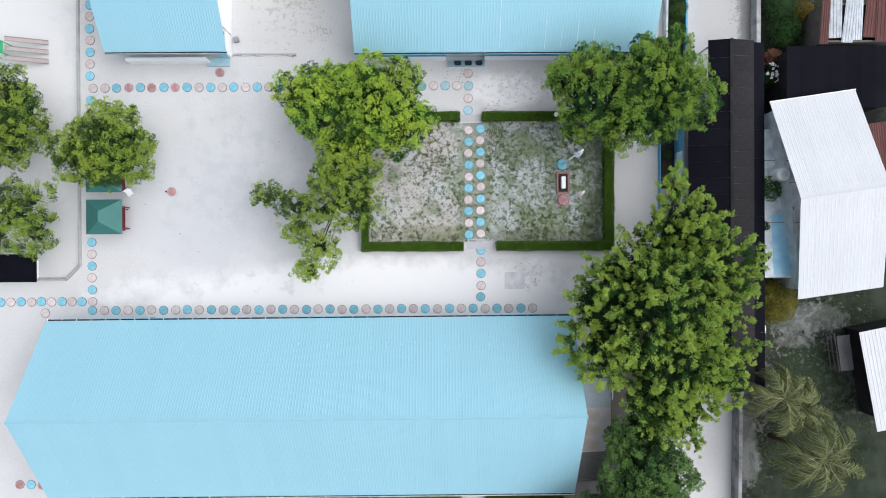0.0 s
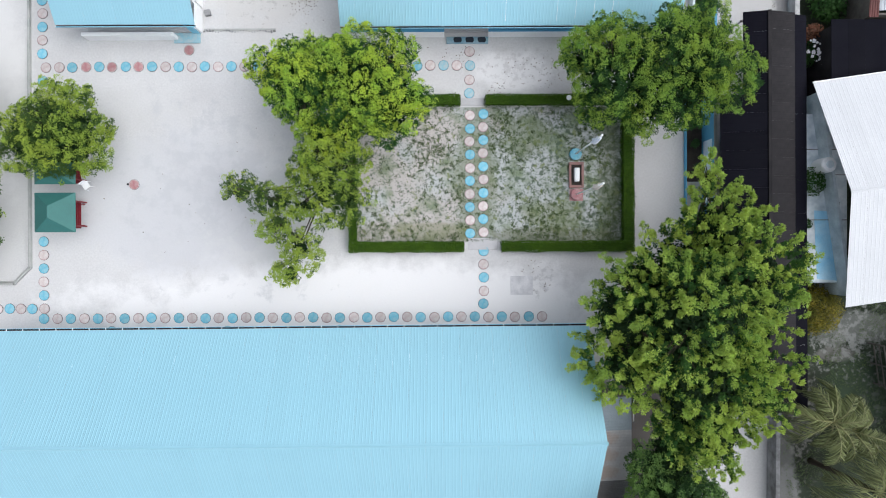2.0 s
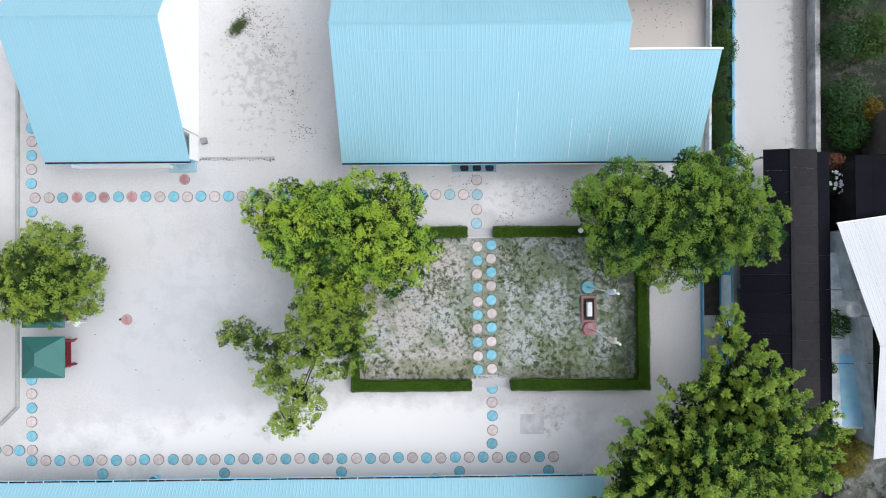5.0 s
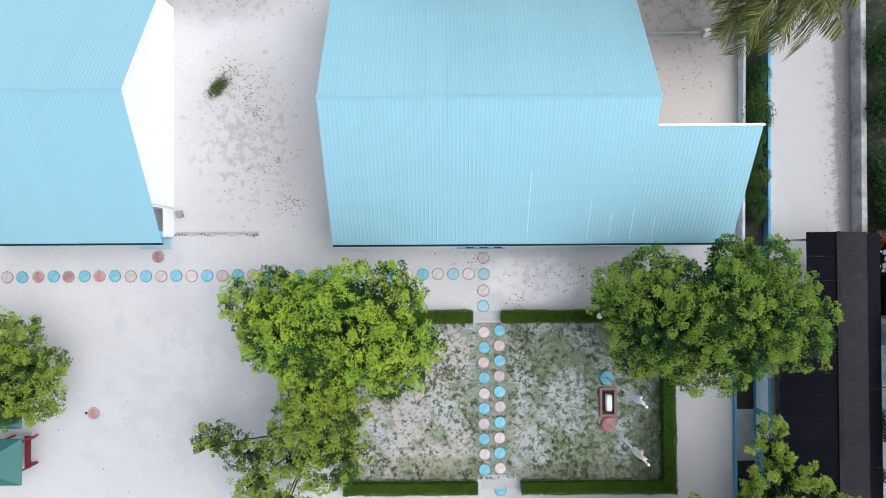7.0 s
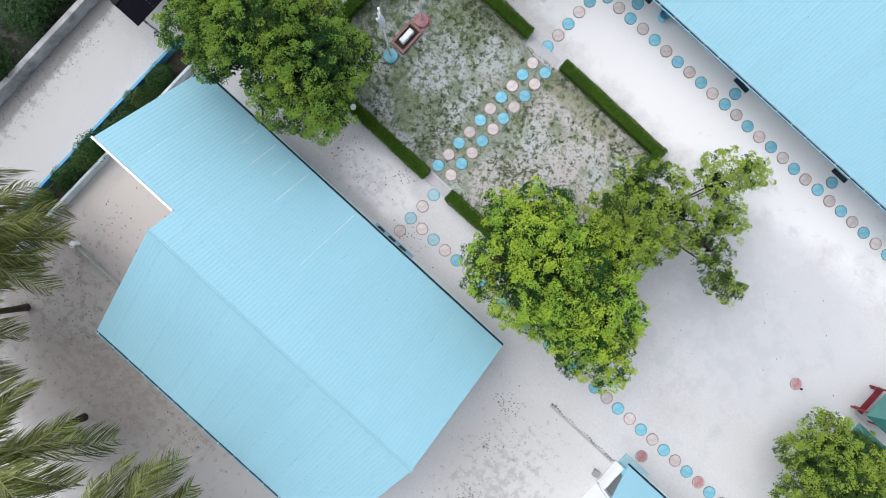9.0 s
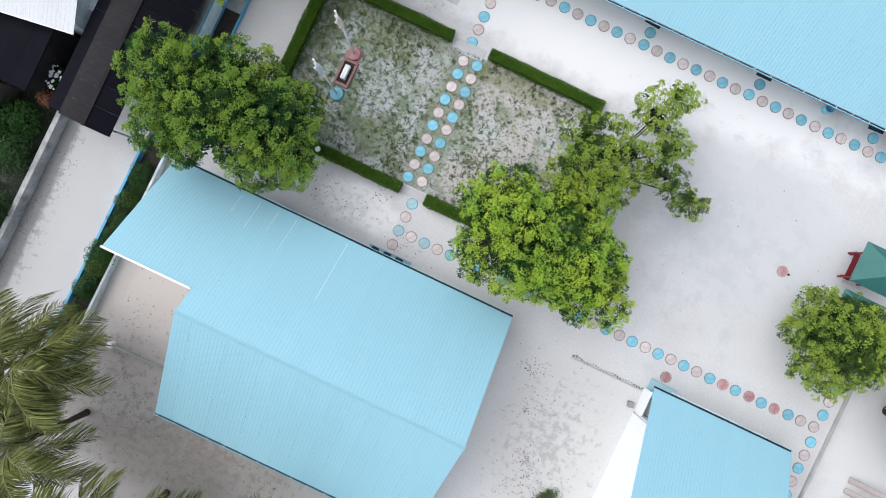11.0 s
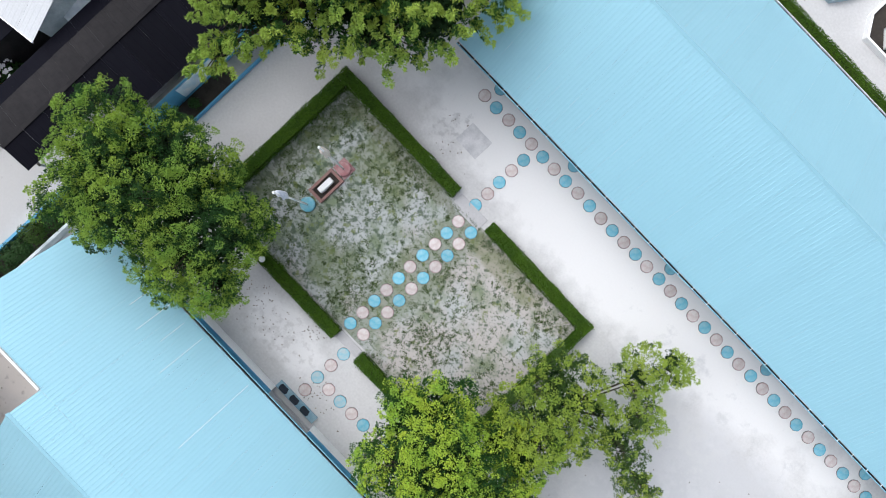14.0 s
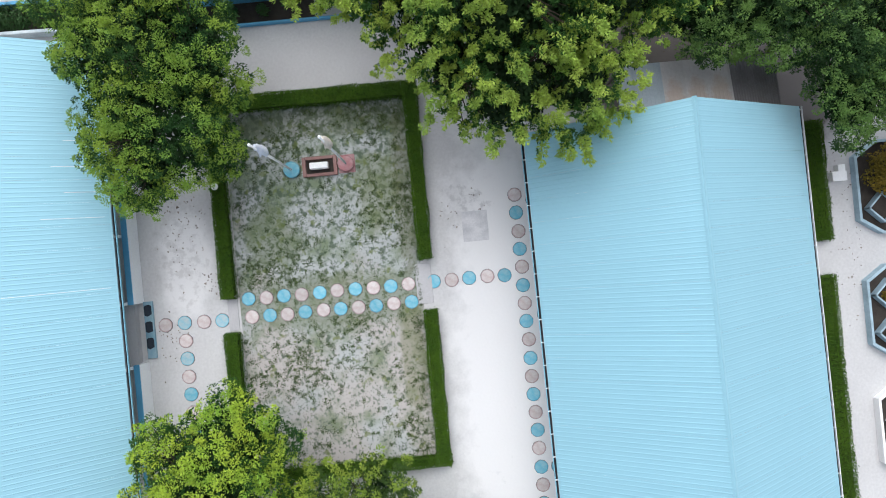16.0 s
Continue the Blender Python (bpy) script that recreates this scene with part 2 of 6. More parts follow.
BLUE = surface("blue_wall_paint", (0.10, 0.36, 0.58), (0.08, 0.30, 0.50), 0.6, scale=1.2, fine=20, amount=0.5, bump=0.06)
SKYBLUE = surface("light_blue_paint", (0.25, 0.58, 0.74), (0.20, 0.48, 0.62), 0.6, scale=2, fine=20, amount=0.5, bump=0.06)
STAINWALL = surface("stained_pale_cement", (0.52, 0.52, 0.52), (0.24, 0.24, 0.24), 0.9, scale=1.3, fine=14, amount=1.0, bump=0.4, spec=0.12)
GREYWALL = surface("weathered_grey_cement", (0.36, 0.36, 0.37), (0.14, 0.14, 0.14), 0.9, scale=1.1, fine=14, amount=1.0, bump=0.4, spec=0.12)
KERB = surface("grey_cement_kerb", (0.45, 0.45, 0.44), (0.30, 0.32, 0.30), 0.9, scale=1.5, fine=20, amount=0.8, bump=0.3)
BLACKROOF = surface("black_weathered_sheet", (0.004, 0.004, 0.008), (0.008, 0.008, 0.012), 0.7, scale=0.6, fine=8, amount=0.8, bump=0.2, spread=0.2, spec=0.05)
GREYBROWN = surface("grey_brown_weathered_sheet", (0.0345, 0.0323, 0.0338), (0.0165, 0.0158, 0.018), 0.8, scale=0.8, fine=9, amount=0.9, bump=0.2, spread=0.05, spec=0.05)
GREYSHEET = surface("rusty_grey_zinc", (0.20, 0.20, 0.21), (0.13, 0.115, 0.11), 0.55, 0.3, scale=0.5, fine=10, amount=0.9, bump=0.1, spread=0.06)
WHITESHEET = surface("white_roof_steel", (0.60, 0.61, 0.63), (0.50, 0.51, 0.535), 0.5, scale=0.5, fine=12, amount=0.5, bump=0.03, spread=0.02)
PALEZINC = surface("pale_stained_zinc", (0.5, 0.49, 0.49), (0.4, 0.385, 0.38), 0.6, 0.1, scale=0.6, fine=8, amount=0.9, bump=0.05, spread=0.05)
BLUEZINC = surface("blue_grey_zinc", (0.36, 0.42, 0.47), (0.26, 0.31, 0.35), 0.55, 0.2, scale=0.6, fine=10, amount=0.8, bump=0.05)
blend_patches(PALEZINC, [(0.5, 1.9, 0.45, 1.1, (0.42, 0.27, 0.17), 0.4)], 2.0)
RUST = surface("rust_red_sheet", (0.13, 0.04, 0.035), (0.07, 0.03, 0.028), 0.8, scale=1, fine=12, amount=0.9, bump=0.2, spread=0.1)
OLDWALL = surface("stained_whitewash", (0.68, 0.74, 0.77), (0.42, 0.49, 0.53), 0.85, scale=1.3, fine=12, amount=1.0, bump=0.3)
GREENROOF = surface("dark_green_roof_felt", (0.032, 0.15, 0.135), (0.025, 0.115, 0.105), 0.6, scale=1.2, fine=20, amount=0.6, bump=0.05)
REDPAINT = surface("dark_red_bench_paint", (0.20, 0.014, 0.022), (0.14, 0.012, 0.018), 0.45, scale=3, fine=30, amount=0.5, bump=0.05)
PV_BLUE = surface("turquoise_blue_stone_paint", (0.15, 0.45, 0.58), (0.29, 0.52, 0.60), 0.75, scale=3.6, fine=26, amount=1.0, bump=0.4, spread=0.14, edge=(0.40, 0.66))
PV_PALEBLUE = surface("faded_blue_stone_paint", (0.30, 0.52, 0.60), (0.46, 0.54, 0.56), 0.8, scale=3.6, fine=26, amount=1.0, bump=0.4, spread=0.14, edge=(0.40, 0.66))
PV_PINK = surface("faded_pink_stone_paint", (0.53, 0.445, 0.435), (0.62, 0.58, 0.57), 0.8, scale=3.6, fine=26, amount=1.0, bump=0.4, spread=0.14, edge=(0.40, 0.66))
PV_RED = surface("dull_red_stone_paint", (0.38, 0.17, 0.18), (0.44, 0.28, 0.28), 0.8, scale=3.6, fine=26, amount=1.0, bump=0.4, spread=0.14, edge=(0.40, 0.66))
PV_EDGE = surface("grimy_stone_edge", (0.22, 0.20, 0.20), (0.15, 0.15, 0.14), 0.9, scale=5, fine=30, amount=0.8, bump=0.2)
BARK = surface("grey_brown_bark", (0.075, 0.06, 0.045), (0.045, 0.038, 0.03), 0.9, scale=4, fine=25, amount=0.9, bump=0.6, stretch=(1, 1, 0.25), spec=0.12)
LEAF_A = surface("bright_green_leaf", (0.05, 0.125, 0.024), (0.024, 0.082, 0.022), 0.5, scale=0.6, fine=4, amount=0.9, bump=0, island=0.2, translucent=0.25, spec=0.15)
LEAF_B = surface("mid_green_leaf", (0.046, 0.108, 0.024), (0.02, 0.07, 0.02), 0.5, scale=0.6, fine=4, amount=0.9, bump=0, island=0.2, translucent=0.25, spec=0.15)
LEAF_C = surface("yellow_green_leaf", (0.075, 0.135, 0.03), (0.045, 0.095, 0.025), 0.5, scale=0.6, fine=4, amount=0.9, bump=0, island=0.2, translucent=0.25, spec=0.15)
LEAF_D = surface("dark_green_leaf", (0.05, 0.108, 0.034), (0.028, 0.07, 0.022), 0.5, scale=1.1, fine=4, amount=0.9, bump=0, island=0.2, translucent=0.2, spec=0.15)
# paler new shoots, brightened further so that crown tops look lit
LEAF_A2 = surface("fresh_light_green_shoot", (0.49, 0.605, 0.065), (0.251, 0.475, 0.07), 0.5, scale=0.6, fine=4, amount=0.9, bump=0, island=0.2, translucent=0.25, spec=0.15)
LEAF_B2 = surface("fresh_mid_green_shoot", (0.3, 0.42, 0.058), (0.14, 0.3, 0.055), 0.5, scale=0.6, fine=4, amount=0.9, bump=0, island=0.2, translucent=0.25, spec=0.15)
LEAF_C2 = surface("fresh_yellow_green_shoot", (0.365, 0.464, 0.07), (0.217, 0.346, 0.055), 0.5, scale=0.6, fine=4, amount=0.9, bump=0, island=0.2, translucent=0.25, spec=0.15)
LEAF_E = surface("deep_green_leaf", (0.07, 0.165, 0.037), (0.038, 0.11, 0.03), 0.5, scale=0.6, fine=4, amount=0.9, bump=0, island=0.25, translucent=0.25, spec=0.15)
LEAF_E2 = surface("pale_green_shoot", (0.46, 0.58, 0.11), (0.27, 0.43, 0.09), 0.5, scale=0.6, fine=4, amount=0.9, bump=0, island=0.25, translucent=0.25, spec=0.15)
LEAF_D2 = surface("fresh_dark_green_shoot", (0.19, 0.32, 0.08), (0.11, 0.215, 0.058), 0.5, scale=1.1, fine=4, amount=0.9, bump=0, island=0.2, translucent=0.25, spec=0.15)
# this near-black green carries the inner shade of the crowns
SHADE_LEAF = surface("shade_dark_leaf", (0.016, 0.04, 0.011), (0.01, 0.026, 0.008), 0.55, scale=1.1, fine=4, amount=0.9, bump=0, island=0.35, translucent=0.15, spec=0.12)
LEAF_R = surface("yellow_bronze_leaf", (0.22, 0.15, 0.02), (0.14, 0.12, 0.02), 0.5, scale=0.9, fine=4, amount=0.9, bump=0, island=0.35, translucent=0.2, spec=0.15)
HEDGE = surface("hedge_leaf", (0.075, 0.15, 0.012), (0.05, 0.115, 0.011), 0.6, scale=1.0, fine=5, amount=0.9, bump=0, island=0.4, translucent=0.15, spec=0.15)
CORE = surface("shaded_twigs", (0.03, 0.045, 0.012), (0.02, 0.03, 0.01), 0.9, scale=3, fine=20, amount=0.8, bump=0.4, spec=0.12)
GRASS = surface("dull_grass_blade", (0.10, 0.145, 0.055), (0.06, 0.09, 0.035), 0.7, scale=0.8, fine=5, amount=0.9, bump=0, island=0.35, translucent=0.2, spec=0.15)
FROND = surface("palm_leaflet", (0.28, 0.31, 0.135), (0.025, 0.04, 0.016), 0.42, scale=0.5, fine=4, amount=0.8, bump=0, island=0.6, translucent=0.2, spec=0.15)
FROND_Y = surface("yellow_green_palm_leaflet", (0.29, 0.31, 0.10), (0.05, 0.075, 0.02), 0.4, scale=0.6, fine=4, amount=0.9, bump=0, island=0.6, translucent=0.2, spec=0.15)
FROND_RIB = surface("palm_midrib", (0.22, 0.22, 0.09), (0.15, 0.145, 0.06), 0.6, scale=3, fine=20, amount=0.6, bump=0.1)
DARK = surface("dark_interior", (0.03, 0.03, 0.035), (0.02, 0.02, 0.02), 0.8, scale=2, fine=20, amount=0.5, bump=0.1, spec=0.12)
MATTING = surface("charcoal_door_mat", (0.035, 0.045, 0.06), (0.025, 0.03, 0.04), 0.95, scale=5, fine=60, amount=0.6, bump=0.5, spec=0.12)
BRICKRED = surface("faded_red_plinth_paint", (0.30, 0.15, 0.135), (0.27, 0.18, 0.165), 0.8, scale=3, fine=30, amount=0.8, bump=0.2)
PLANTSOIL = surface("planter_soil", (0.06, 0.052, 0.045), (0.035, 0.03, 0.027), 0.95, scale=3, fine=25, amount=0.8, bump=0.5, spec=0.12)
PALE_SLAB = surface("grey_cement_slab", (0.51, 0.50, 0.51), (0.45, 0.44, 0.45), 0.9, scale=1.5, fine=18, amount=0.8, bump=0.2)
WORN_SLAB = surface("worn_grey_slab", (0.66, 0.65, 0.66), (0.44, 0.44, 0.46), 0.9, scale=1.8, fine=18, amount=0.9, bump=0.2)
STEEL = surface("galvanised_steel", (0.5, 0.52, 0.55), (0.4, 0.42, 0.44), 0.4, 0.8, scale=4, fine=30, amount=0.5, bump=0.03)
TIMBER = surface("grey_timber", (0.15, 0.135, 0.12), (0.09, 0.08, 0.07), 0.85, scale=3, fine=20, amount=0.8, bump=0.3)

# ---------------------------------------------------------------- mesh tools


class Geo:
    """Vertices and faces gathered for one mesh."""

    def __init__(self):
        self.v, self.f = [], []

    def add(self, verts, faces):
        n = len(self.v)
        self.v += [tuple(p) for p in verts]
        self.f += [tuple(i + n for i in f) for f in faces]
        return self

    def box(self, x0, y0, z0, x1, y1, z1, c=0.0, m=None):
        """A box; c chamfers all its edges."""
        v, f = [], []
        if c <= 0:
            v = [(x, y, z) for z in (z0, z1) for y in (y0, y1) for x in (x0, x1)]
            f = [(0, 2, 3, 1), (4, 5, 7, 6), (0, 1, 5, 4), (2, 6, 7, 3), (0, 4, 6, 2), (1, 3, 7, 5)]
        else:
            X, Y, Z = (x0, x1), (y0, y1), (z0, z1)
            ids = {}
            for k in range(8):
                s = (k & 1, k >> 1 & 1, k >> 2 & 1)
                p = [X[s[0]], Y[s[1]], Z[s[2]]]
                inn = [p[a] + (c if s[a] == 0 else -c) for a in range(3)]
                for a in range(3):
                    q = list(inn)
                    q[a] = p[a]
                    ids[k, a] = len(v)
                    v.append(tuple(q))
            for a in range(3):
                b1, b2 = (a + 1) % 3, (a + 2) % 3
                for side in (0, 1):
                    ks = []
                    for u, w in ((0, 0), (1, 0), (1, 1), (0, 1)):
                        ks.append(ids[(side << a) | (u << b1) | (w << b2), a])
                    f.append(tuple(ks if side else ks[::-1]))
                for u in (0, 1):
                    for w in (0, 1):
                        k0 = (u << b1) | (w << b2)
                        k1 = k0 | (1 << a)
                        quad = (ids[k0, b1], ids[k1, b1], ids[k1, b2], ids[k0, b2])
                        f.append(quad if u == w else quad[::-1])
            for k in range(8):
                t = (ids[k, 0], ids[k, 1], ids[k, 2])
                odd = (k & 1) + (k >> 1 & 1) + (k >> 2 & 1)
                f.append(t if odd % 2 else t[::-1])
        if m is not None:
            v = [tuple(m @ Vector(p)) for p in v]
        return self.add(v, f)

    def prism(self, outline, z0, z1, inset=0.0, drop=0.0):
        """An upright prism over a plan outline; inset and drop bevel its top edge."""
        n = len(outline)
        cx, cy = sum(p[0] for p in outline) / n, sum(p[1] for p in outline) / n
        rings = [[(x, y, z0) for x, y in outline], [(x, y, z1 - drop) for x, y in outline]]
        if inset:
            r = []
            for x, y in outline:
                d = math.hypot(x - cx, y - cy)
                k = max(0.0, 1 - inset / d)
                r.append((cx + (x - cx) * k, cy + (y - cy) * k, z1))
            rings.append(r)
        return self.loft(rings)

    def loft(self, rings, cap=True):
        n = len(rings[0])
        v = [p for r in rings for p in r]
        f = []
        for k in range(len(rings) - 1):
            for i in range(n):
                j = (i + 1) % n
                f.append((k * n + i, k * n + j, (k + 1) * n + j, (k + 1) * n + i))
        if cap:
            f.append(tuple(range(n))[::-1])
            f.append(tuple((len(rings) - 1) * n + i for i in range(n)))
        return self.add(v, f)

    def tube(self, path, radii, sides=8):
        """A round tube along points, with a radius at each."""
        rings = []
        for i, p in enumerate(path):
            a, b = Vector(path[max(0, i - 1)]), Vector(path[min(len(path) - 1, i + 1)])
            d = (b - a).normalized()
            u = d.cross(Vector((0, 0, 1)) if abs(d.z) < 0.9 else Vector((1, 0, 0))).normalized()
            w = d.cross(u)
            rings.append([tuple(Vector(p) + (u * math.cos(t) + w * math.sin(t)) * radii[i]) for t in [2 * math.pi * k / sides for k in range(sides)]])
        return self.loft(rings)

    def mesh(self, name, material, smooth=False):
        me = bpy.data.meshes.new(name)
        me.from_pydata(self.v, [], self.f)
        me.materials.append(material)
        if smooth:
            me.shade_smooth()
        me.update()
        return me


def thing(name, at, label, category, group="", kind=""):
    """An empty at the base of a thing, to carry its parts."""
    ob = new(name)
    ob.empty_display_size = 0.3
    ob.matrix_world = at if isinstance(at, Matrix) else Matrix.Translation(at)
    return tagged(ob, label, category, group, kind)


def part(name, geo, material, parent=None, label="", smooth=False, at=None):
    """One mesh object under a thing or a part. geo: a Geo, or a mesh that is shared."""
    me = geo.mesh(name, material, smooth) if isinstance(geo, Geo) else geo
    ob = new(name, me)
    if parent is not None:
        ob.parent = parent
    if at is not None:
        ob.matrix_basis = at
    return tagged(ob, label)


def single(name, geo, material, label, category, group="", kind="", smooth=False, at=None):
    """A thing that is one plain mesh."""
    ob = part(name, geo, material, None, "", smooth, at)
    return tagged(ob, label, category, group, kind)


def leaves(rng, centres, normals, size, lift=0.4, ratio=0.55):
    """Folded leaves, four triangles each, at the centres, facing about along the normals: vertices and faces as arrays."""
    n = len(centres)
    ax = rng.normal(size=(n, 3))
    ax -= normals * (ax * normals).sum(1, keepdims=True)
    ax /= np.linalg.norm(ax, axis=1, keepdims=True) + 1e-9
    side = np.cross(normals, ax)
    s = size * rng.uniform(0.65, 1.3, (n, 1))
    tip = centres + ax * s * 0.5 - normals * s * 0.12
    tail = centres - ax * s * 0.5
    left = centres + side * s * ratio * 0.5 + normals * s * lift * 0.3
    right = centres - side * s * ratio * 0.5 + normals * s * lift * 0.3
    v = np.stack([tail, right, tip, left], 1).reshape(-1, 3)
    i = np.arange(n)[:, None] * 4
    f = np.concatenate([i + [[0, 1, 2]], i + [[0, 2, 3]]], 0)
    return v, f


def tri_mesh(name, v, f, material):
    me = bpy.data.meshes.new(name)
    me.vertices.add(len(v))
    me.vertices.foreach_set("co", np.asarray(v, dtype=np.float32).ravel())
    me.loops.add(len(f) * 3)
    me.loops.foreach_set("vertex_index", np.asarray(f, dtype=np.int32).ravel())
    me.polygons.add(len(f))
    me.polygons.foreach_set("loop_start", np.arange(0, len(f) * 3, 3, dtype=np.int32))
    me.materials.append(material)
    me.update(calc_edges=True)
    me.validate()
    return me

# ---------------------------------------------------------------- ground
g = Geo()
g.add([(-600, -600, 0), (600, -600, 0), (600, 600, 0), (-600, 600, 0)], [(0, 1, 2, 3)])
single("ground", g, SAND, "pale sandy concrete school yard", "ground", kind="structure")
# unseen dark land, added so that the glossy roofs reflect less light
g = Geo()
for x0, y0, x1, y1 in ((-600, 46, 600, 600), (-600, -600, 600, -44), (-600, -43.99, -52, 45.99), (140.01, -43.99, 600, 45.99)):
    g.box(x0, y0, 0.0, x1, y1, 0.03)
single("ground_far", g, FAR_DARK, "dark green far ground added out of view", "ground", kind="structure")
g = Geo()
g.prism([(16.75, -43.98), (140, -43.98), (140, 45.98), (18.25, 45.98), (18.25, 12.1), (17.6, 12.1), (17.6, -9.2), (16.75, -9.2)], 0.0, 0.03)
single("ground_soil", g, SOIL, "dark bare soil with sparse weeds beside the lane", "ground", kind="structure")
g = Geo()
g.box(-7.45, 0.1, 0.0, 8.2, 8.05, 0.035, 0.01)
single("ground_lawn", g, TURF, "patchy worn lawn of thin grass over grey sand", "lawn", kind="structure")
g = Geo()
g.box(-0.9, -0.35, 0.0, 0.85, 0.35, 0.04, 0.01).box(-1.3, 8.15, 0.0, 0.1, 8.6, 0.04, 0.01)
single("pavement_threshold", g, PALE_SLAB, "pale cement thresholds in the hedge gaps", "pavement", kind="structure")
g = Geo()
g.box(1.6, -3.02, 0.0, 2.92, -1.9, 0.015, 0.004)
single("pavement_slab", g, WORN_SLAB, "grey square cement slab set in the yard", "slab", kind="structure")


# ---------------------------------------------------------------- ribbed roofs
def sheet_mesh(name, width, length, material, ribs, rib=0.012, wid=0.035):
    """A ribbed roof sheet in its own frame: x across, y up the slope, z out; 6 mm thick at the rims."""
    pitch = width / ribs
    prof = [(0.0, 0.0)]
    for k in range(ribs):
        c = (k + 0.5) * pitch
        prof += [(c - wid, 0.0), (c - wid * 0.5, rib), (c + wid * 0.5, rib), (c + wid, 0.0)]
    prof.append((width, 0.0))
    n = len(prof)
    v = [(x, y, z) for y in (0.0, length) for x, z in prof] + [(x, y, z - 0.006) for y in (0.0, length) for x, z in prof]
    f = [(i, i + 1, n + i + 1, n + i) for i in range(n - 1)] + [(2 * n + i, 3 * n + i, 3 * n + i + 1, 2 * n + i + 1) for i in range(n - 1)]
    f += [(i, 2 * n + i, 2 * n + i + 1, i + 1) for i in range(n - 1)] + [(n + i, n + i + 1, 3 * n + i + 1, 3 * n + i) for i in range(n - 1)]
    return Geo().add(v, f).mesh(name, material)


def slope(parent, x0, x1, ye, ze, yr, zr, material, width=0.9, ribs=5, rib=0.0055, wid=0.032):
    """Roof sheets side by side from the eave line (ye, ze) up to (yr, zr), between x0 and x1."""
    count = max(1, round((x1 - x0) / width))
    w = (x1 - x0) / count
    run, rise = abs(yr - ye), zr - ze
    length, tilt = math.hypot(run, rise), math.atan2(rise, run)
    me = sheet_mesh("roof_sheet", w - 0.004, length, material, ribs, rib, wid)
    for k in range(count):
        if yr > ye:
            m = Matrix.Translation((x0 + k * w, ye, ze)) @ Matrix.Rotation(tilt, 4, "X")
        else:
            m = Matrix.Translation((x0 + (k + 1) * w, ye, ze)) @ Matrix.Rotation(math.pi, 4, "Z") @ Matrix.Rotation(tilt, 4, "X")
        m = m @ Matrix.Translation((0, 0, 0.004 * (k % 2)))
        part("roof_sheet", me, material, parent, at=m)


def ridge_cap(parent, x0, x1, y, z, material, fall=0.62, half=0.09):
    d = half * fall
    prof = [(-half, -d), (0.0, 0.02), (half, -d)]
    v = [(x, y + a, z + b + 0.022) for x in (x0, x1) for a, b in prof] + [(x, y + a, z + b + 0.015) for x in (x0, x1) for a, b in prof]
    f = [(0, 3, 4, 1), (1, 4, 5, 2), (6, 7, 10, 9), (7, 8, 11, 10), (0, 1, 7, 6), (1, 2, 8, 7), (3, 9, 10, 4), (4, 10, 11, 5), (0, 6, 9, 3), (2, 5, 11, 8)]
    part("ridge_cap", Geo().add(v, f), material, parent)


def gutter(parent, x0, x1, y, z, side, material, inside=None, hangers=True):
    """An open eaves gutter with hangers, on the outer side of an eave."""
    a, b = (y, y + 0.12 * side)
    lo, hi = min(a, b), max(a, b)
    # the bottom is coloured near-black for the shade inside the gutter
    gt = part("gutter", Geo().box(x0, lo, z - 0.10, x1, hi, z - 0.09), inside or DARK, parent, "eaves gutter with its inner shade coloured dark")
    part("gutter_lip", Geo().box(x0, hi - 0.02 if side > 0 else lo, z - 0.09, x1, hi if side > 0 else lo + 0.02, z), material, gt, "pale gutter lip")
    me = Geo().box(0, lo, z - 0.02, 0.03, hi, z + 0.012).mesh("hanger", WHITE)
    n = int((x1 - x0) / 0.9)
    for k in range(n + 1 if hangers else 0):
        part("hanger", me, WHITE, parent, at=Matrix.Translation((x0 + 0.1 + k * (x1 - x0 - 0.25) / n, 0, 0)))


def gable_wall(g, x0, x1, ys, yn, ym, zs, zm, zn=None):
    """A wall from x0 to x1 with a gable top over ys..yn."""
    o = [(ys, 0.0), (yn, 0.0), (yn, zn or zs), (ym, zm), (ys, zs)]
    v = [(x0, y, z) for y, z in o] + [(x1, y, z) for y, z in o]
    f = [tuple(range(5))[::-1], tuple(range(5, 10))] + [(i, (i + 1) % 5, 5 + (i + 1) % 5, 5 + i) for i in range(5)]
    return g.add(v, f)


def long_wall(x0, x1, y0, y1, z1, openings, z0=0.0):
    """A wall along x with through openings (xa, xb, za, zb)."""
    g = Geo()
    xs = sorted({x0, x1, *[o[0] for o in openings], *[o[1] for o in openings]})
    for a, b in zip(xs, xs[1:]):
        o = [q for q in openings if q[0] <= a and q[1] >= b]
        if not o:
            g.box(a, y0, z0, b, y1, z1)
        else:
            if o[0][2] > z0:
                g.box(a, y0, z0, b, y1, o[0][2])
            g.box(a, y0, o[0][3], b, y1, z1)
    return g


EAVE, RIDGE = 2.4, 6.1

# main classroom block north of the garden
mb = thing("classroom_block", (0, 0, 0), "single-storey classroom block with a sky-blue ribbed steel gable roof", "building")
slope(mb, -8.0, 10.75, 12.0, EAVE, 16.9, EAVE + 4.9 * 0.617, ROOF)
slope(mb, -8.0, 6.25, 16.9, EAVE + 4.9 * 0.617 + 0.008, 18.0, RIDGE, ROOF, width=0.895)
slope(mb, -8.0, 6.25, 24.05, EAVE, 18.0, RIDGE, ROOF)
part("flashing", Geo().box(6.28, 16.86, 5.40, 10.78, 16.96, 5.50, 0.01), WHITE, mb, "white sheet-metal flashing")
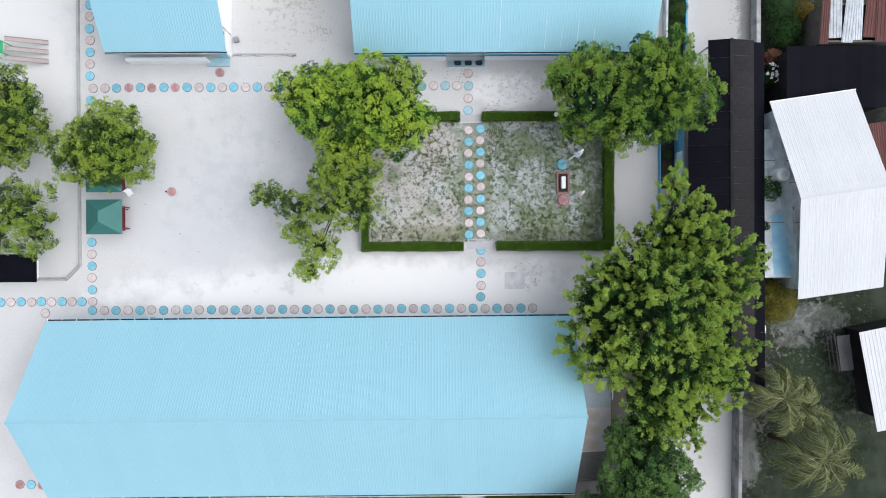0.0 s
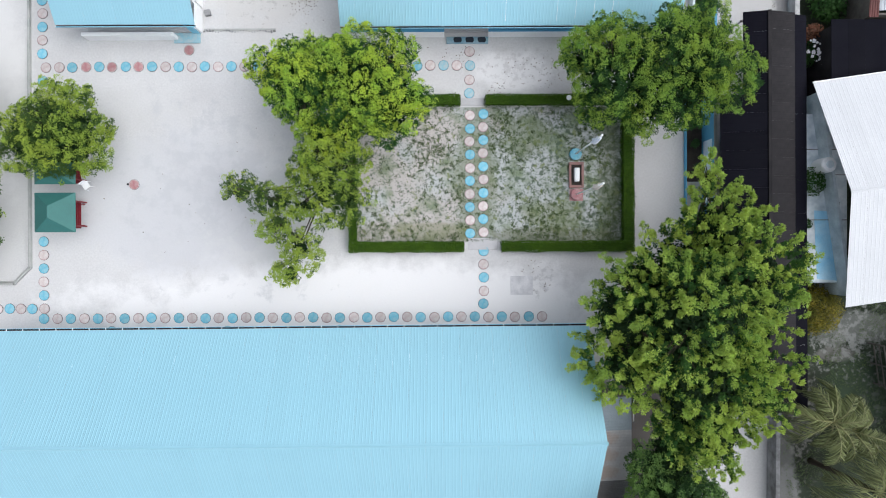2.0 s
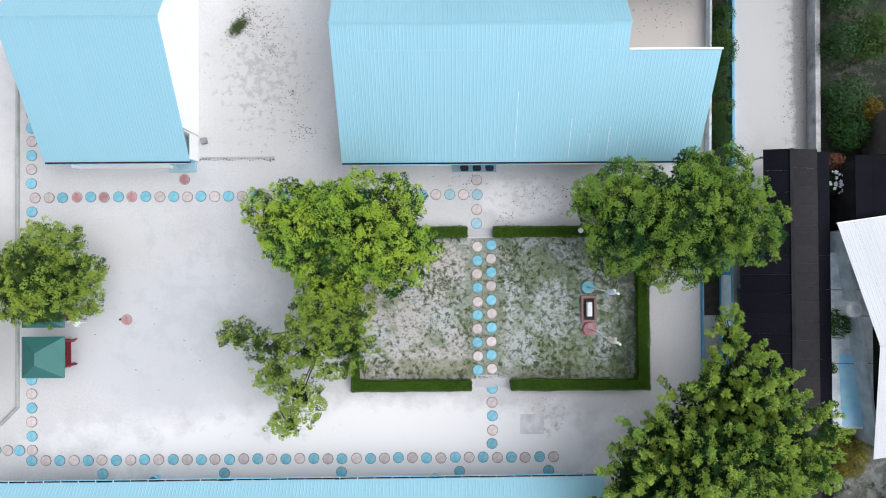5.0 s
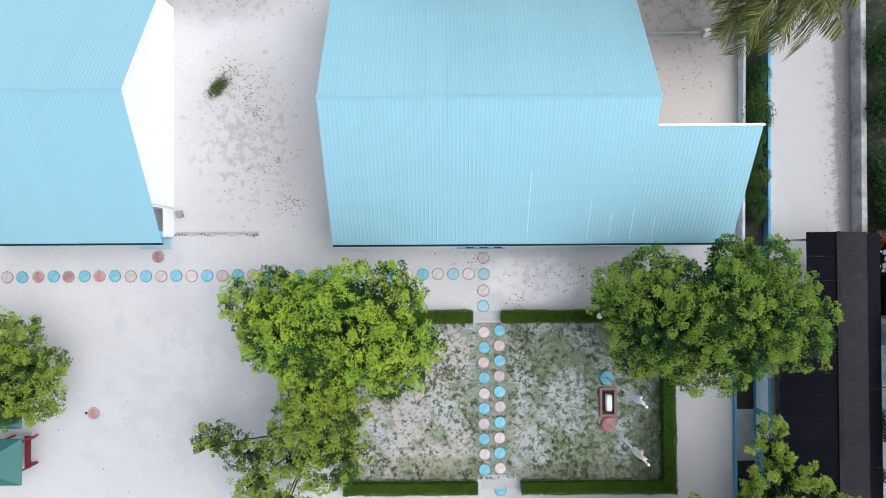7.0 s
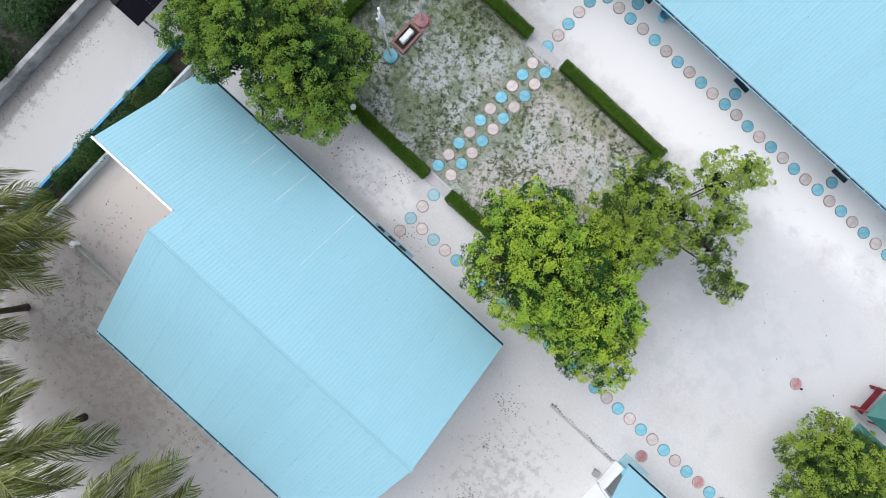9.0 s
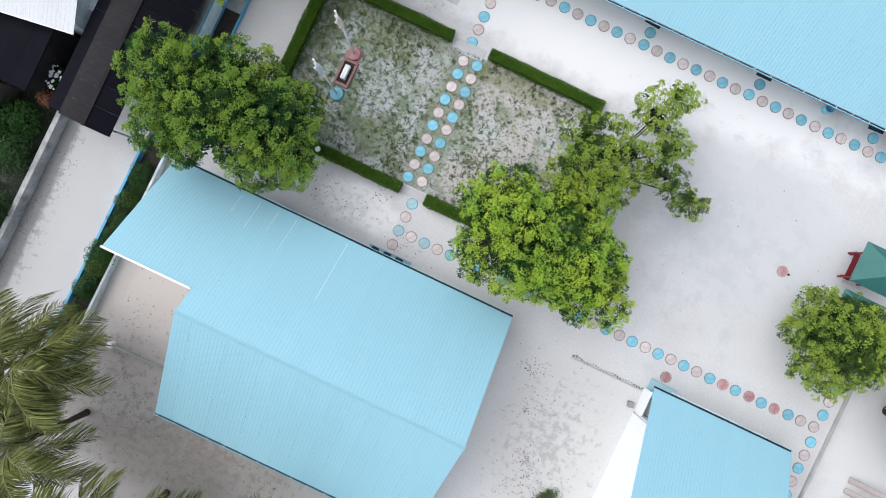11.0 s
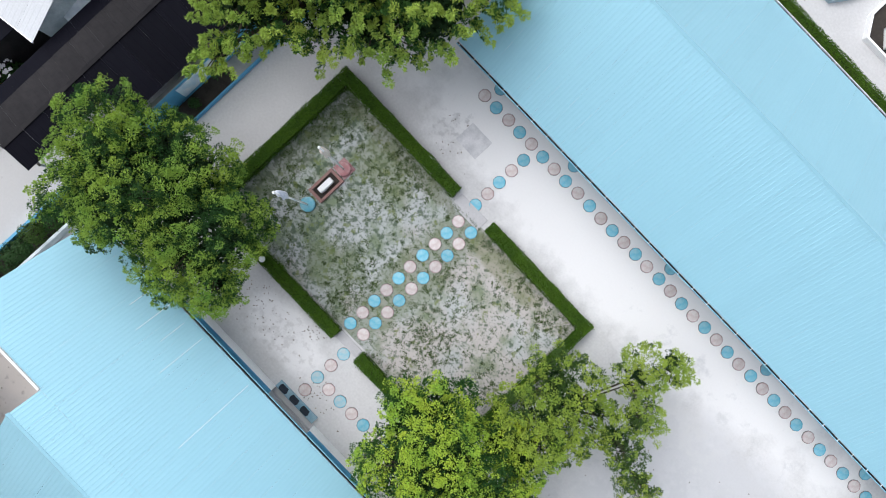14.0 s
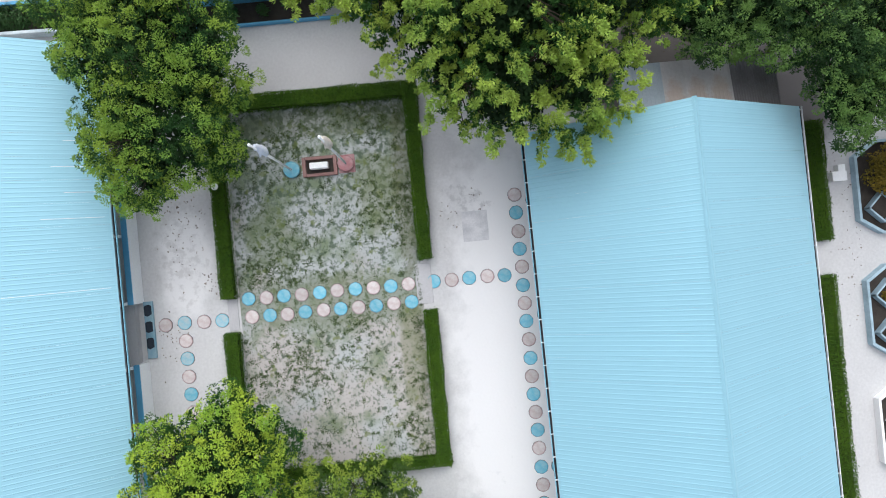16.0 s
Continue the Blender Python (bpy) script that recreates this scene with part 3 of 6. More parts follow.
for x, ya, yb in ((6.9, 12.3, 13.2), (5.9, 12.2, 13.6), (4.9, 12.3, 13.3), (3.9, 12.2, 14.0), (1.1, 12.2, 15.2)):
    k = 0.617
    m = Matrix.Translation((x, ya, EAVE + (ya - 12.0) * k + 0.012)) @ Matrix.Rotation(math.atan(k), 4, "X")
    part("sealant_strip", Geo().box(-0.009, 0, 0, 0.009, (yb - ya) * 1.175, 0.012, 0.003, m), WHITE, mb, "thin white sealant along a sheet lap")
ridge_cap(mb, -8.03, 6.28, 18.0, RIDGE, ROOF_CAP)
gutter(mb, -8.0, 10.75, 12.0, EAVE, -1, SKYBLUE, DARK, False)
gutter(mb, -8.0, 6.25, 24.05, EAVE, 1, SKYBLUE)
g = Geo()
gable_wall(g, -7.6, -7.45, 14.0, 23.2, 18.0, 3.45, 5.85, 2.75)
part("wall_west", g, WHITE, mb)
g = Geo()
gable_wall(g, 5.6, 5.75, 14.0, 23.2, 18.0, 3.45, 5.85, 2.75)
part("wall_east", g, WHITE, mb)
doors = [(-6.2, -5.2, 0.3, 2.35), (-1.4, -0.4, 0.3, 2.35), (3.4, 4.4, 0.3, 2.35)]
wins = [(-4.6, -2.2, 1.2, 2.3), (0.4, 2.8, 1.2, 2.3)]
part("wall_south", long_wall(-7.45, 5.6, 14.0, 14.15, 3.45, doors + wins), WHITE, mb)
part("wall_north", long_wall(-7.45, 5.6, 23.05, 23.2, 2.7, []), WHITE, mb)
part("floor", Geo().box(-7.44, 12.46, 0.0, 5.59, 23.0, 0.3).box(5.76, 12.46, 0.0, 10.4, 16.6, 0.3), PALE_SLAB, mb)
for a, b, c, d in doors:
    dr = part("door", Geo().box(a + 0.02, 14.04, c, b - 0.02, 14.09, d - 0.02, 0.008), BLUE, mb, "blue painted door")
    part("door_handle", Geo().box(b - 0.14, 13.98, 1.25, b - 0.1, 14.04, 1.35, 0.005), STEEL, dr)
for a, b, c, d in wins:
    wf = part("window", Geo().box(a, 14.02, c, b, 14.1, c + 0.06).box(a, 14.02, d - 0.06, b, 14.1, d).box(a, 14.02, c, a + 0.06, 14.1, d).box(b - 0.06, 14.02, c, b, 14.1, d), BLUE, mb)
    for k in range(10):
        z = c + 0.1 + k * (d - c - 0.2) / 9
        part("louvre", Geo().box(a + 0.06, 14.03, z, b - 0.06, 14.09, z + 0.012), OLDWALL, wf)
# veranda parapets with white copings, blue inside
for x0, x1 in ((-7.6, -2.25), (0.3, 6.1)):
    pp = part("parapet", Geo().box(x0, 12.19, 0.0, x1, 12.42, 0.86, 0.01), WHITE, mb, "white veranda parapet")
    part("coping", Geo().box(x0 - 0.01, 12.21, 0.86, x1 + 0.01, 12.45, 0.91, 0.012), BLUE, pp, "blue painted coping")
for x in (-7.5, -5.0, -2.35, 0.35, 3.2, 6.0, 8.2, 10.3):
    part("post", Geo().box(x - 0.06, 12.46, 0.3, x + 0.06, 12.58, EAVE + 0.18, 0.01), WHITE if x < 7 else SKYBLUE, mb)
# entrance steps with three dark mats
PV_STEP = surface("grey_blue_step_paint", (0.17, 0.33, 0.43), (0.30, 0.42, 0.48), 0.8, scale=2.2, fine=22, amount=0.9, bump=0.2)
st = thing("entrance_steps", (-0.89, 12.05, 0), "pale blue cement entrance step before the veranda", "steps")
part("tread", Geo().box(-1.23, -0.25, 0, 1.23, 0.13, 0.15, 0.015), PV_STEP, st)
for k in range(3):
    o = [(-0.2 + 0.04 * random.random(), -0.16), (0.2, -0.17 + 0.03 * random.random()), (0.25, -0.06), (0.24, 0.08), (0.18, 0.16), (-0.19, 0.15), (-0.25, 0.04)]
    single("door_mat", Geo().prism(o, 0.0, 0.02, 0.02, 0.008), MATTING, "dark charcoal door mat lying on the entrance step", "mat", "mats on the step", at=pose(-1.47 + 0.71 * k, 12.0, 0.15, 0, 0, random.uniform(-5, 5)))

# long classroom block south of the yard
bb = thing("long_classroom_block", pose(5.65, -4.55, 0, 0, 0, 0.3) @ Matrix.Translation((-5.65, 4.55, 0)), "long single-storey classroom block with a sky-blue ribbed gable roof", "building")
slope(bb, -27.5, 5.65, -4.55, EAVE, -9.9, RIDGE, ROOF)
slope(bb, -27.5, 5.65, -15.7, EAVE, -9.9, RIDGE, ROOF)
ridge_cap(bb, -27.53, 5.68, -9.9, RIDGE, ROOF_CAP, 0.66)
gutter(bb, -27.5, 5.65, -4.55, EAVE, 1, SKYBLUE)
gutter(bb, -27.5, 5.65, -15.7, EAVE, -1, WHITE)
g = Geo()
gable_wall(g, -27.1, -26.95, -15.0, -6.4, -9.9, 2.8, 5.85)
part("wall_west", g, WHITE, bb)
g = Geo()
gable_wall(g, 5.1, 5.25, -15.0, -6.4, -9.9, 2.8, 5.85)
part("wall_east", g, WHITE, bb)
dxs = (-21.95, -15.1, -8.5, -1.85, 3.15)
doors = [(x - 0.5, x + 0.5, 0.2, 2.25) for x in dxs]
part("wall_north", long_wall(-26.95, 5.1, -6.55, -6.4, 3.5, doors), WHITE, bb)
part("wall_south", long_wall(-26.95, 5.1, -15.0, -14.85, 2.75, [(a - 0.6, a + 1.4, 1.1, 2.2) for a in (-24, -20, -16, -12, -8, -4, 0)]), WHITE, bb)
part("floor", Geo().box(-27.2, -15.0, 0.0, 5.3, -5.75, 0.2, 0.012), PALE_SLAB, bb)
for a, b, c, d in doors:
    part("door", Geo().box(a + 0.02, -6.5, c, b - 0.02, -6.45, d - 0.02, 0.008), BLUE, bb, "blue painted door")
for k in range(9):
    x = -26.8 + k * 3.95
    part("post", Geo().box(x - 0.06, -6.05, 0.2, x + 0.06, -5.93, EAVE + 0.95, 0.01), SKYBLUE, bb)

# smaller block in the north-west
nb = thing("small_classroom_block", (0, 0, 0), "short classroom block with a sky-blue ribbed roof and white gable wall", "building")
slope(nb, -23.7, -16.0, 12.15, EAVE, 18.4, RIDGE, ROOF, rib=0.004)
slope(nb, -23.7, -16.0, 24.4, EAVE, 18.4, RIDGE, ROOF, rib=0.004)
ridge_cap(nb, -23.73, -15.97, 18.4, RIDGE, ROOF_CAP, 0.6)
gutter(nb, -23.7, -16.0, 12.15, EAVE, -1, SKYBLUE, None, False)
g = Geo()
gable_wall(g, -16.65, -16.5, 14.0, 24.2, 18.4, 3.4, 5.9, 2.42)
part("wall_east", g, WHITE, nb)
g = Geo()
gable_wall(g, -23.4, -23.25, 14.0, 23.4, 18.4, 3.4, 5.9, 2.85)
part("wall_west", g, WHITE, nb)
part("wall_south", long_wall(-23.25, -16.65, 13.9, 14.05, 3.35, [(-19.0, -18.0, 0.15, 2.2), (-22.5, -20.2, 1.1, 2.2)]), WHITE, nb)
part("wall_north", long_wall(-23.25, -16.65, 23.25, 23.4, 2.8, []), WHITE, nb)
part("floor", Geo().box(-23.2, 12.5, 0, -16.66, 23.2, 0.15), PALE_SLAB, nb)
part("parapet", Geo().box(-23.2, 12.08, 0.0, -17.9, 12.28, 0.85, 0.01), WHITE, nb, "white veranda parapet")
part("end_wall", Geo().box(-16.65, 12.5, 0.0, -16.5, 13.9, 0.95, 0.01), WHITE, nb)
part("corner_post", Geo().box(-17.05, 12.45, 0.0, -16.66, 12.75, EAVE - 0.05, 0.012), SKYBLUE, nb, "light blue corner post")
st = single("doorstep", Geo().box(-18.15, 11.9, 0, -16.62, 12.49, 0.12, 0.015), PV_PALEBLUE, "pale blue painted cement doorstep", "step")

# ---------------------------------------------------------------- stepping stones
RIM_BLUE = surface("deep_blue_stone_rim", (0.10, 0.38, 0.52), (0.20, 0.44, 0.54), 0.8, scale=6, fine=26, amount=1.0, bump=0.4, spread=0.12)
RIM_RED = surface("dull_red_stone_rim", (0.40, 0.27, 0.27), (0.52, 0.44, 0.43), 0.8, scale=6, fine=26, amount=1.0, bump=0.4, spread=0.12)


def stone_mesh(name, material, rim, r=0.32):
    g = Geo()
    o = []
    for k in range(16):
        a = 2 * math.pi * (k + 0.5) / 16
        rr = r * (1.0 if k % 2 else 0.965)
        rr *= 1.0 / max(abs(math.cos((a % (math.pi / 4)) - math.pi / 8)), 0.9) * 0.97
        o.append((rr * math.cos(a), rr * math.sin(a)))
    g.loft([[(x, y, 0.0) for x, y in o], [(x, y, 0.026) for x, y in o], [(x * 0.95, y * 0.95, 0.042) for x, y in o], [(x * 0.86, y * 0.86, 0.043) for x, y in o], [(x * 0.82, y * 0.82, 0.038) for x, y in o]])
    me = g.mesh(name, material)
    me.materials.append(PV_EDGE)
    me.materials.append(rim)
    for p in me.polygons:
        if len(p.vertices) == 4:
            p.material_index = 1 if p.index < 32 else (2 if p.index < 64 else 0)
    return me


STONES = {"b": ("blue", stone_mesh("stepping_stone", PV_BLUE, RIM_BLUE)), "c": ("faded pale blue", stone_mesh("stepping_stone", PV_PALEBLUE, PV_BLUE)),
          "p": ("faded pink", stone_mesh("stepping_stone", PV_PINK, RIM_RED)), "r": ("dull red", stone_mesh("stepping_stone", PV_RED, RIM_RED))}


def stone(x, y, code, group="stepping stones in the yard", scale=1.0):
    colour, me = STONES[code]
    ob = new("stepping_stone", me)
    ob.matrix_world = pose(x + random.uniform(-0.02, 0.02), y + random.uniform(-0.02, 0.02), 0.0 if not (-7.4 < x < 8.2 and 0.1 < y < 8) else 0.033, random.uniform(-1, 1), random.uniform(-1, 1), random.uniform(-12, 12) + 22.5 * random.randint(0, 3)) @ Matrix.Diagonal((scale, scale, 1, 1))
    return tagged(ob, colour + " painted octagonal cement stepping stone", "stepping stone", group)


for k in range(10):
    stone(-0.77, 0.60 + 0.776 * k, "b" if k % 2 == 0 else "p", "stones through the garden")
    stone(0.02, 7.65 - 0.775 * k, "b" if k % 2 == 0 else "p", "stones through the garden")
for k in range(5):
    stone(0.01, -0.41 - 0.785 * k, "bpbpb"[k])
for k in range(38):
    stone(-25.94 + 0.7945 * k, -4.31, "b" if k % 2 == 0 else "p", "stones along the long block")
for x in dxs:
    stone(x, -5.07, "b", "stones at the doors")
    single("door_mat", Geo().prism([(-0.45, -0.13), (0.44, -0.14), (0.46, 0.12), (-0.43, 0.14)], 0.0, 0.025, 0.02, 0.01), MATTING, "dark charcoal door mat on the veranda edge", "mat", "mats at the doors", at=pose(x + random.uniform(-0.1, 0.1), -5.6, 0.0, 0, 0, random.uniform(-4, 4)))
for k in range(33):
    c = "prbrb"[0] if k == 0 else ("b" if k % 2 == 0 else ("r" if k in (3, 5, 7) else "p"))
    stone(-25.75 + 0.782 * k, 10.52, "c" if k in (30, 32) else c, "stones along the north side")
stone(-0.77, 8.87, "c")
stone(-0.77, 9.68, "p")
stone(-0.75, 11.35, "p")
stone(-17.3, 11.5, "r")
stone(-20.57, 3.58, "r")
for k in range(9):
    stone(-25.95, 11.31 + 0.79 * k, "b" if k % 2 == 0 else "p", "stones along the west side")
for k in range(18):
    if not (1.0 < 9.72 - 0.79 * k < 5.2):
        stone(-25.92, 9.72 - 0.79 * k, "b" if k % 2 == 0 else "p", "stones along the west side")
for k in range(9):
    stone(-26.6 - 0.68 * k, -3.72, "b" if k % 2 == 0 else "p", "stones to the west")
stone(-29.1, -4.45, "p")
for k in range(3):
    stone(-30.9 + 0.75 * k, -15.95, "rbr"[k])
for bx, by in ((-3.22, -5.36), (-18.88, -5.34)):
    o = [[(r * math.cos(2 * math.pi * k / 16), r * math.sin(2 * math.pi * k / 16), z) for k in range(16)] for r, z in ((0.2, 0.0), (0.26, 0.5), (0.285, 0.52), (0.285, 0.55), (0.25, 0.55), (0.2, 0.1))]
    single("bin", Geo().loft(o), SKYBLUE, "open round blue plastic bin under the eaves", "bin", "bins under the eaves", smooth=False, at=pose(bx, by, 0))


# ---------------------------------------------------------------- hedges
def hedge(x0, y0, x1, y1, h, label, seed):
    """A clipped hedge: small leaves over a core coloured dark as shaded twigs."""
    rng = np.random.default_rng(seed)
    ob = thing("hedge", ((x0 + x1) / 2, (y0 + y1) / 2, 0), label, "hedge", "garden hedges")
    a, b = (x1 - x0) / 2, (y1 - y0) / 2
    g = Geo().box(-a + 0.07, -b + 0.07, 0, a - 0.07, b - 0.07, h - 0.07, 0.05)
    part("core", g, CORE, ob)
    area = 4 * a * b
    n = int(min(area * 2200, 18000))
    top = np.stack([rng.uniform(-a, a, n), rng.uniform(-b, b, n), h + rng.normal(0, 0.03, n)], 1)
    nt = np.tile([0, 0, 1.0], (n, 1))
    m = int((a + b) * 4 * h * 500)
    t = rng.uniform(0, 4 * (a + b), m)
    sx = np.where(t < 2 * a, t - a, np.where(t < 2 * a + 2 * b, a, np.where(t < 4 * a + 2 * b, 3 * a + 2 * b - t, -a)))
    sy = np.where(t < 2 * a, -b, np.where(t < 2 * a + 2 * b, t - 2 * a - b, np.where(t < 4 * a + 2 * b, b, 4 * a + 3 * b - t)))
    ns = np.stack([np.where(np.abs(np.abs(sx) - a) < 1e-6, np.sign(sx), 0), np.where(np.abs(np.abs(sy) - b) < 1e-6, np.sign(sy), 0), np.full(m, 0.3)], 1)
    sides = np.stack([sx, sy, rng.uniform(0.03, h, m)], 1) + ns * rng.normal(0, 0.03, (m, 1))
    c, nn = np.concatenate([top, sides]), np.concatenate([nt, ns])
    bulge = np.array([noise.noise(Vector((p[0] + x0, p[1] + y0, p[2])) * 1.3) for p in c])
    c = c + nn * bulge[:, None] * 0.07
    nn = nn + rng.normal(0, 0.55, nn.shape)
    nn /= np.linalg.norm(nn, axis=1, keepdims=True)
    v, f = leaves(rng, c, nn, 0.065)
    part("foliage", tri_mesh("foliage", v, f, HEDGE), HEDGE, ob)
    return ob


HL = "clipped green garden hedge bordering the lawn"
hedge(-7.85, -0.45, -1.15, 0.12, 0.62, HL, 1)
hedge(1.05, -0.45, 8.75, 0.12, 0.62, HL, 2)
hedge(8.13, 0.12, 8.75, 8.1, 0.62, HL, 3)
hedge(0.15, 8.1, 8.75, 8.68, 0.62, HL, 4)
hedge(-7.85, 8.1, -1.35, 8.68, 0.62, HL, 5)
hedge(-7.85, 0.12, -7.4, 8.1, 0.62, HL, 6)
HS = "clipped low hedge behind the long classroom block"
hedge(0.2, -17.85, 5.4, -16.75, 0.45, HS, 7)
hedge(-13.5, -17.8, -1.35, -16.85, 0.45, HS, 8)


# ---------------------------------------------------------------- trees
def spread_out(rng, pts, gap):
    """Keeps points at least gap apart, in random order."""
    kept, cells = [], {}
    for i in rng.permutation(len(pts)):
        p = pts[i]
        c = tuple((p // gap).astype(int))
        near = False
        for dx in (-1, 0, 1):
            for dy in (-1, 0, 1):
                for dz in (-1, 0, 1):
                    for q in cells.get((c[0] + dx, c[1] + dy, c[2] + dz), ()):
                        if ((pts[q] - p) ** 2).sum() < gap * gap:
                            near = True
        if not near:
            cells.setdefault(c, []).append(i)
            kept.append(i)
    return np.array(kept)


def lay(centres, axes, normals, size, ratio, rng):
    """Leaves from their bases along axes, folded at the midrib."""
    n = len(centres)
    side = np.cross(normals, axes)
    side /= np.linalg.norm(side, axis=1, keepdims=True) + 1e-9
    s = size * rng.uniform(0.7, 1.25, (n, 1))
    up = np.cross(axes, side)
    tip = centres + axes * s - up * s * 0.15
    mid = centres + axes * s * 0.5
    v = np.stack([centres, mid - side * s * ratio * 0.5 + up * s * 0.1, tip, mid + side * s * ratio * 0.5 + up * s * 0.1], 1).reshape(-1, 3)
    i = np.arange(n)[:, None] * 4
    return v, np.concatenate([i + [[0, 1, 2]], i + [[0, 2, 3]]], 0)


def tree(name, x, y, label, lobes, height, leaf, size, seed, trunk=0.2, gap=0.75, spray=0.7, wide=0.38, tufts=13, per=24, tuft=0.2, up=0.7, gaps=0.0, ratio=0.55, rough=0.5, mound=(1.3, 0.85), fill=60, fresh_part=0.5, wild=0.3, aim=0.35):
    """A tree: tapered trunk, a limb to each lobe of the crown, and leafy sprays set apart over every lobe.
    lobes: (dx, dy, z, rx, ry, rz) ellipsoids. Each spray carries tufts, each tuft is a small dome of per leaves.
    mound: spacing and radius of the smaller mounds that each lobe is made of."""
    rng = np.random.default_rng(seed)
    ob = thing(name, (x, y, 0), label, "tree")
    zt = max(min(l[2] for l in lobes) - 0.5, height * 0.3)
    g = Geo()
    g.tube([(0, 0, 0), (0.08, -0.05, zt * 0.4), (0.03, 0.06, zt * 0.75), (0, 0, zt)], [trunk * 1.4, trunk, trunk * 0.85, trunk * 0.7], 10)
    part("trunk", g, BARK, ob, smooth=True)
    pts, outs = [], []
    for lx, ly, lz, rx, ry, rz in lobes:
        p0, p1 = Vector((0, 0, zt * 0.95)), Vector((lx, ly, lz))
        mid = p0.lerp(p1, 0.5) + Vector((0, 0, 0.2))
        limb = part("limb", Geo().tube([p0, mid, p1], [trunk * 0.5, trunk * 0.33, trunk * 0.15], 7), BARK, ob, smooth=True)
        m = rng.normal(size=(400, 3))
        m[:, 2] = np.where(m[:, 2] < -0.25, -m[:, 2], m[:, 2])
        m /= np.linalg.norm(m, axis=1, keepdims=True)
        core = np.array((rx, ry, rz)) - mound[1] * np.array((0.7, 0.7, 0.5))
        mc = np.array((lx, ly, lz)) + m * np.maximum(core, 0.15) * rng.uniform(0.8, 1.08, (400, 1))
        mk = spread_out(rng, mc, mound[0])
        mc, md = mc[mk], m[mk]
        each = int(40 * (mound[1] / gap) ** 2) + 6
        n = len(mc) * each
        d = rng.normal(size=(n, 3)) * 0.75 + np.repeat(md, each, 0) * 0.5 + np.array((0, 0, 0.35))
        d /= np.linalg.norm(d, axis=1, keepdims=True)
        mr = mound[1] * np.repeat(rng.uniform(0.7, 1.15, (len(mc), 1)), each, 0)
        c = np.repeat(mc, each, 0) + d * mr * np.array((1, 1, 0.8))
        bump = np.array([noise.noise(Vector(q) * 0.8 + Vector((seed, 0, 0))) for q in c])
        c = c + d * bump[:, None] * rough
        keep = bump > -0.6 + gaps
        pts.append(c[keep])
        outs.append(d[keep])
        twig = Geo()
        for q in c[keep][:14]:
            twig.tube([tuple(p1.lerp(mid, 0.2)), tuple((Vector(q) + p1) * 0.5 + Vector((0, 0, 0.1))), tuple(q)], [trunk * 0.13, trunk * 0.08, 0.012], 5)
        if twig.v:
            part("branch", twig, BARK, limb, smooth=True)
    c, d = np.concatenate(pts), np.concatenate(outs)
    keep = spread_out(rng, c, gap)
    c, d = c[keep], d[keep]
    k = len(c)
    flat = c * np.array((1, 1, 0))
    flat /= np.linalg.norm(flat, axis=1, keepdims=True) + 1e-6
    ax = d * 0.6 + flat * 0.5 + np.array((0, 0, up)) + rng.normal(0, wild, (k, 3))
    ax /= np.linalg.norm(ax, axis=1, keepdims=True)
    lat = np.cross(ax, np.array((0, 0, 1.0)) + rng.normal(0, 0.3, (k, 3)))
    lat /= np.linalg.norm(lat, axis=1, keepdims=True) + 1e-9
    top = np.cross(lat, ax)
    top *= np.sign(top[:, 2:3] + 1e-9)
    long = spray * rng.uniform(0.55, 1.4, (k, 1, 1))
    # tufts along and beside the axis of each spray
    t = np.sort(rng.uniform(-0.35, 1.0, (k, tufts, 1)), axis=1)
    taper = np.sqrt(np.clip(1.1 - np.abs(t - 0.2) ** 1.5, 0.05, 1))
    u = rng.uniform(-1, 1, (k, tufts, 1)) * taper * wide
    w = rng.uniform(-1, 1, (k, tufts, 1)) * taper * wide
    tc = c[:, None, :] + ax[:, None, :] * t * long + lat[:, None, :] * u + top[:, None, :] * w
    tr = tuft * rng.uniform(0.7, 1.3, (k, tufts, 1))
    lift = (t[:, :, 0] * 0.45 + (w[:, :, 0] / wide) * 0.55)
    # leaves of each tuft, domed outwards
    td = ax[:, None, :] * 0.5 + lat[:, None, :] * u / wide * 0.6 + np.array((0, 0, 0.55))
    td /= np.linalg.norm(td, axis=2, keepdims=True)
    r = rng.normal(size=(k, tufts, per, 3)) + td[:, :, None, :] * 0.75
    r /= np.linalg.norm(r, axis=3, keepdims=True) + 1e-9
    pos = tc[:, :, None, :] + r * tr[:, :, None, :] * rng.uniform(0.45, 1.0, (k, tufts, per, 1))
    la = r * (1.15 - aim) + td[:, :, None, :] * aim + rng.normal(0, 0.35, r.shape)
    la[..., 2] -= 0.12
    la /= np.linalg.norm(la, axis=3, keepdims=True)
    nn = r * 0.5 + td[:, :, None, :] * 0.5 + np.array((0, 0, 0.7)) + rng.normal(0, 0.3, r.shape)
    # inner leaves, coloured dark to stand for the shade inside the crown
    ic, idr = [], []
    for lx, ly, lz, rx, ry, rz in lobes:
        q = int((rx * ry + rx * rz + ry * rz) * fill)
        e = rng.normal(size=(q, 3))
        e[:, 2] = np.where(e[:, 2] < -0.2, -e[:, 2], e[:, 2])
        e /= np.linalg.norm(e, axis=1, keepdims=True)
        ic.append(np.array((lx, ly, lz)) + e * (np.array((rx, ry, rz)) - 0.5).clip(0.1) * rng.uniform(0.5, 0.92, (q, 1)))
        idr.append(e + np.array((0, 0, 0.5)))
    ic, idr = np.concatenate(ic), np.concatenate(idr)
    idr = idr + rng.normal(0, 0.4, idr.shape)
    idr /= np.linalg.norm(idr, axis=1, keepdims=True)
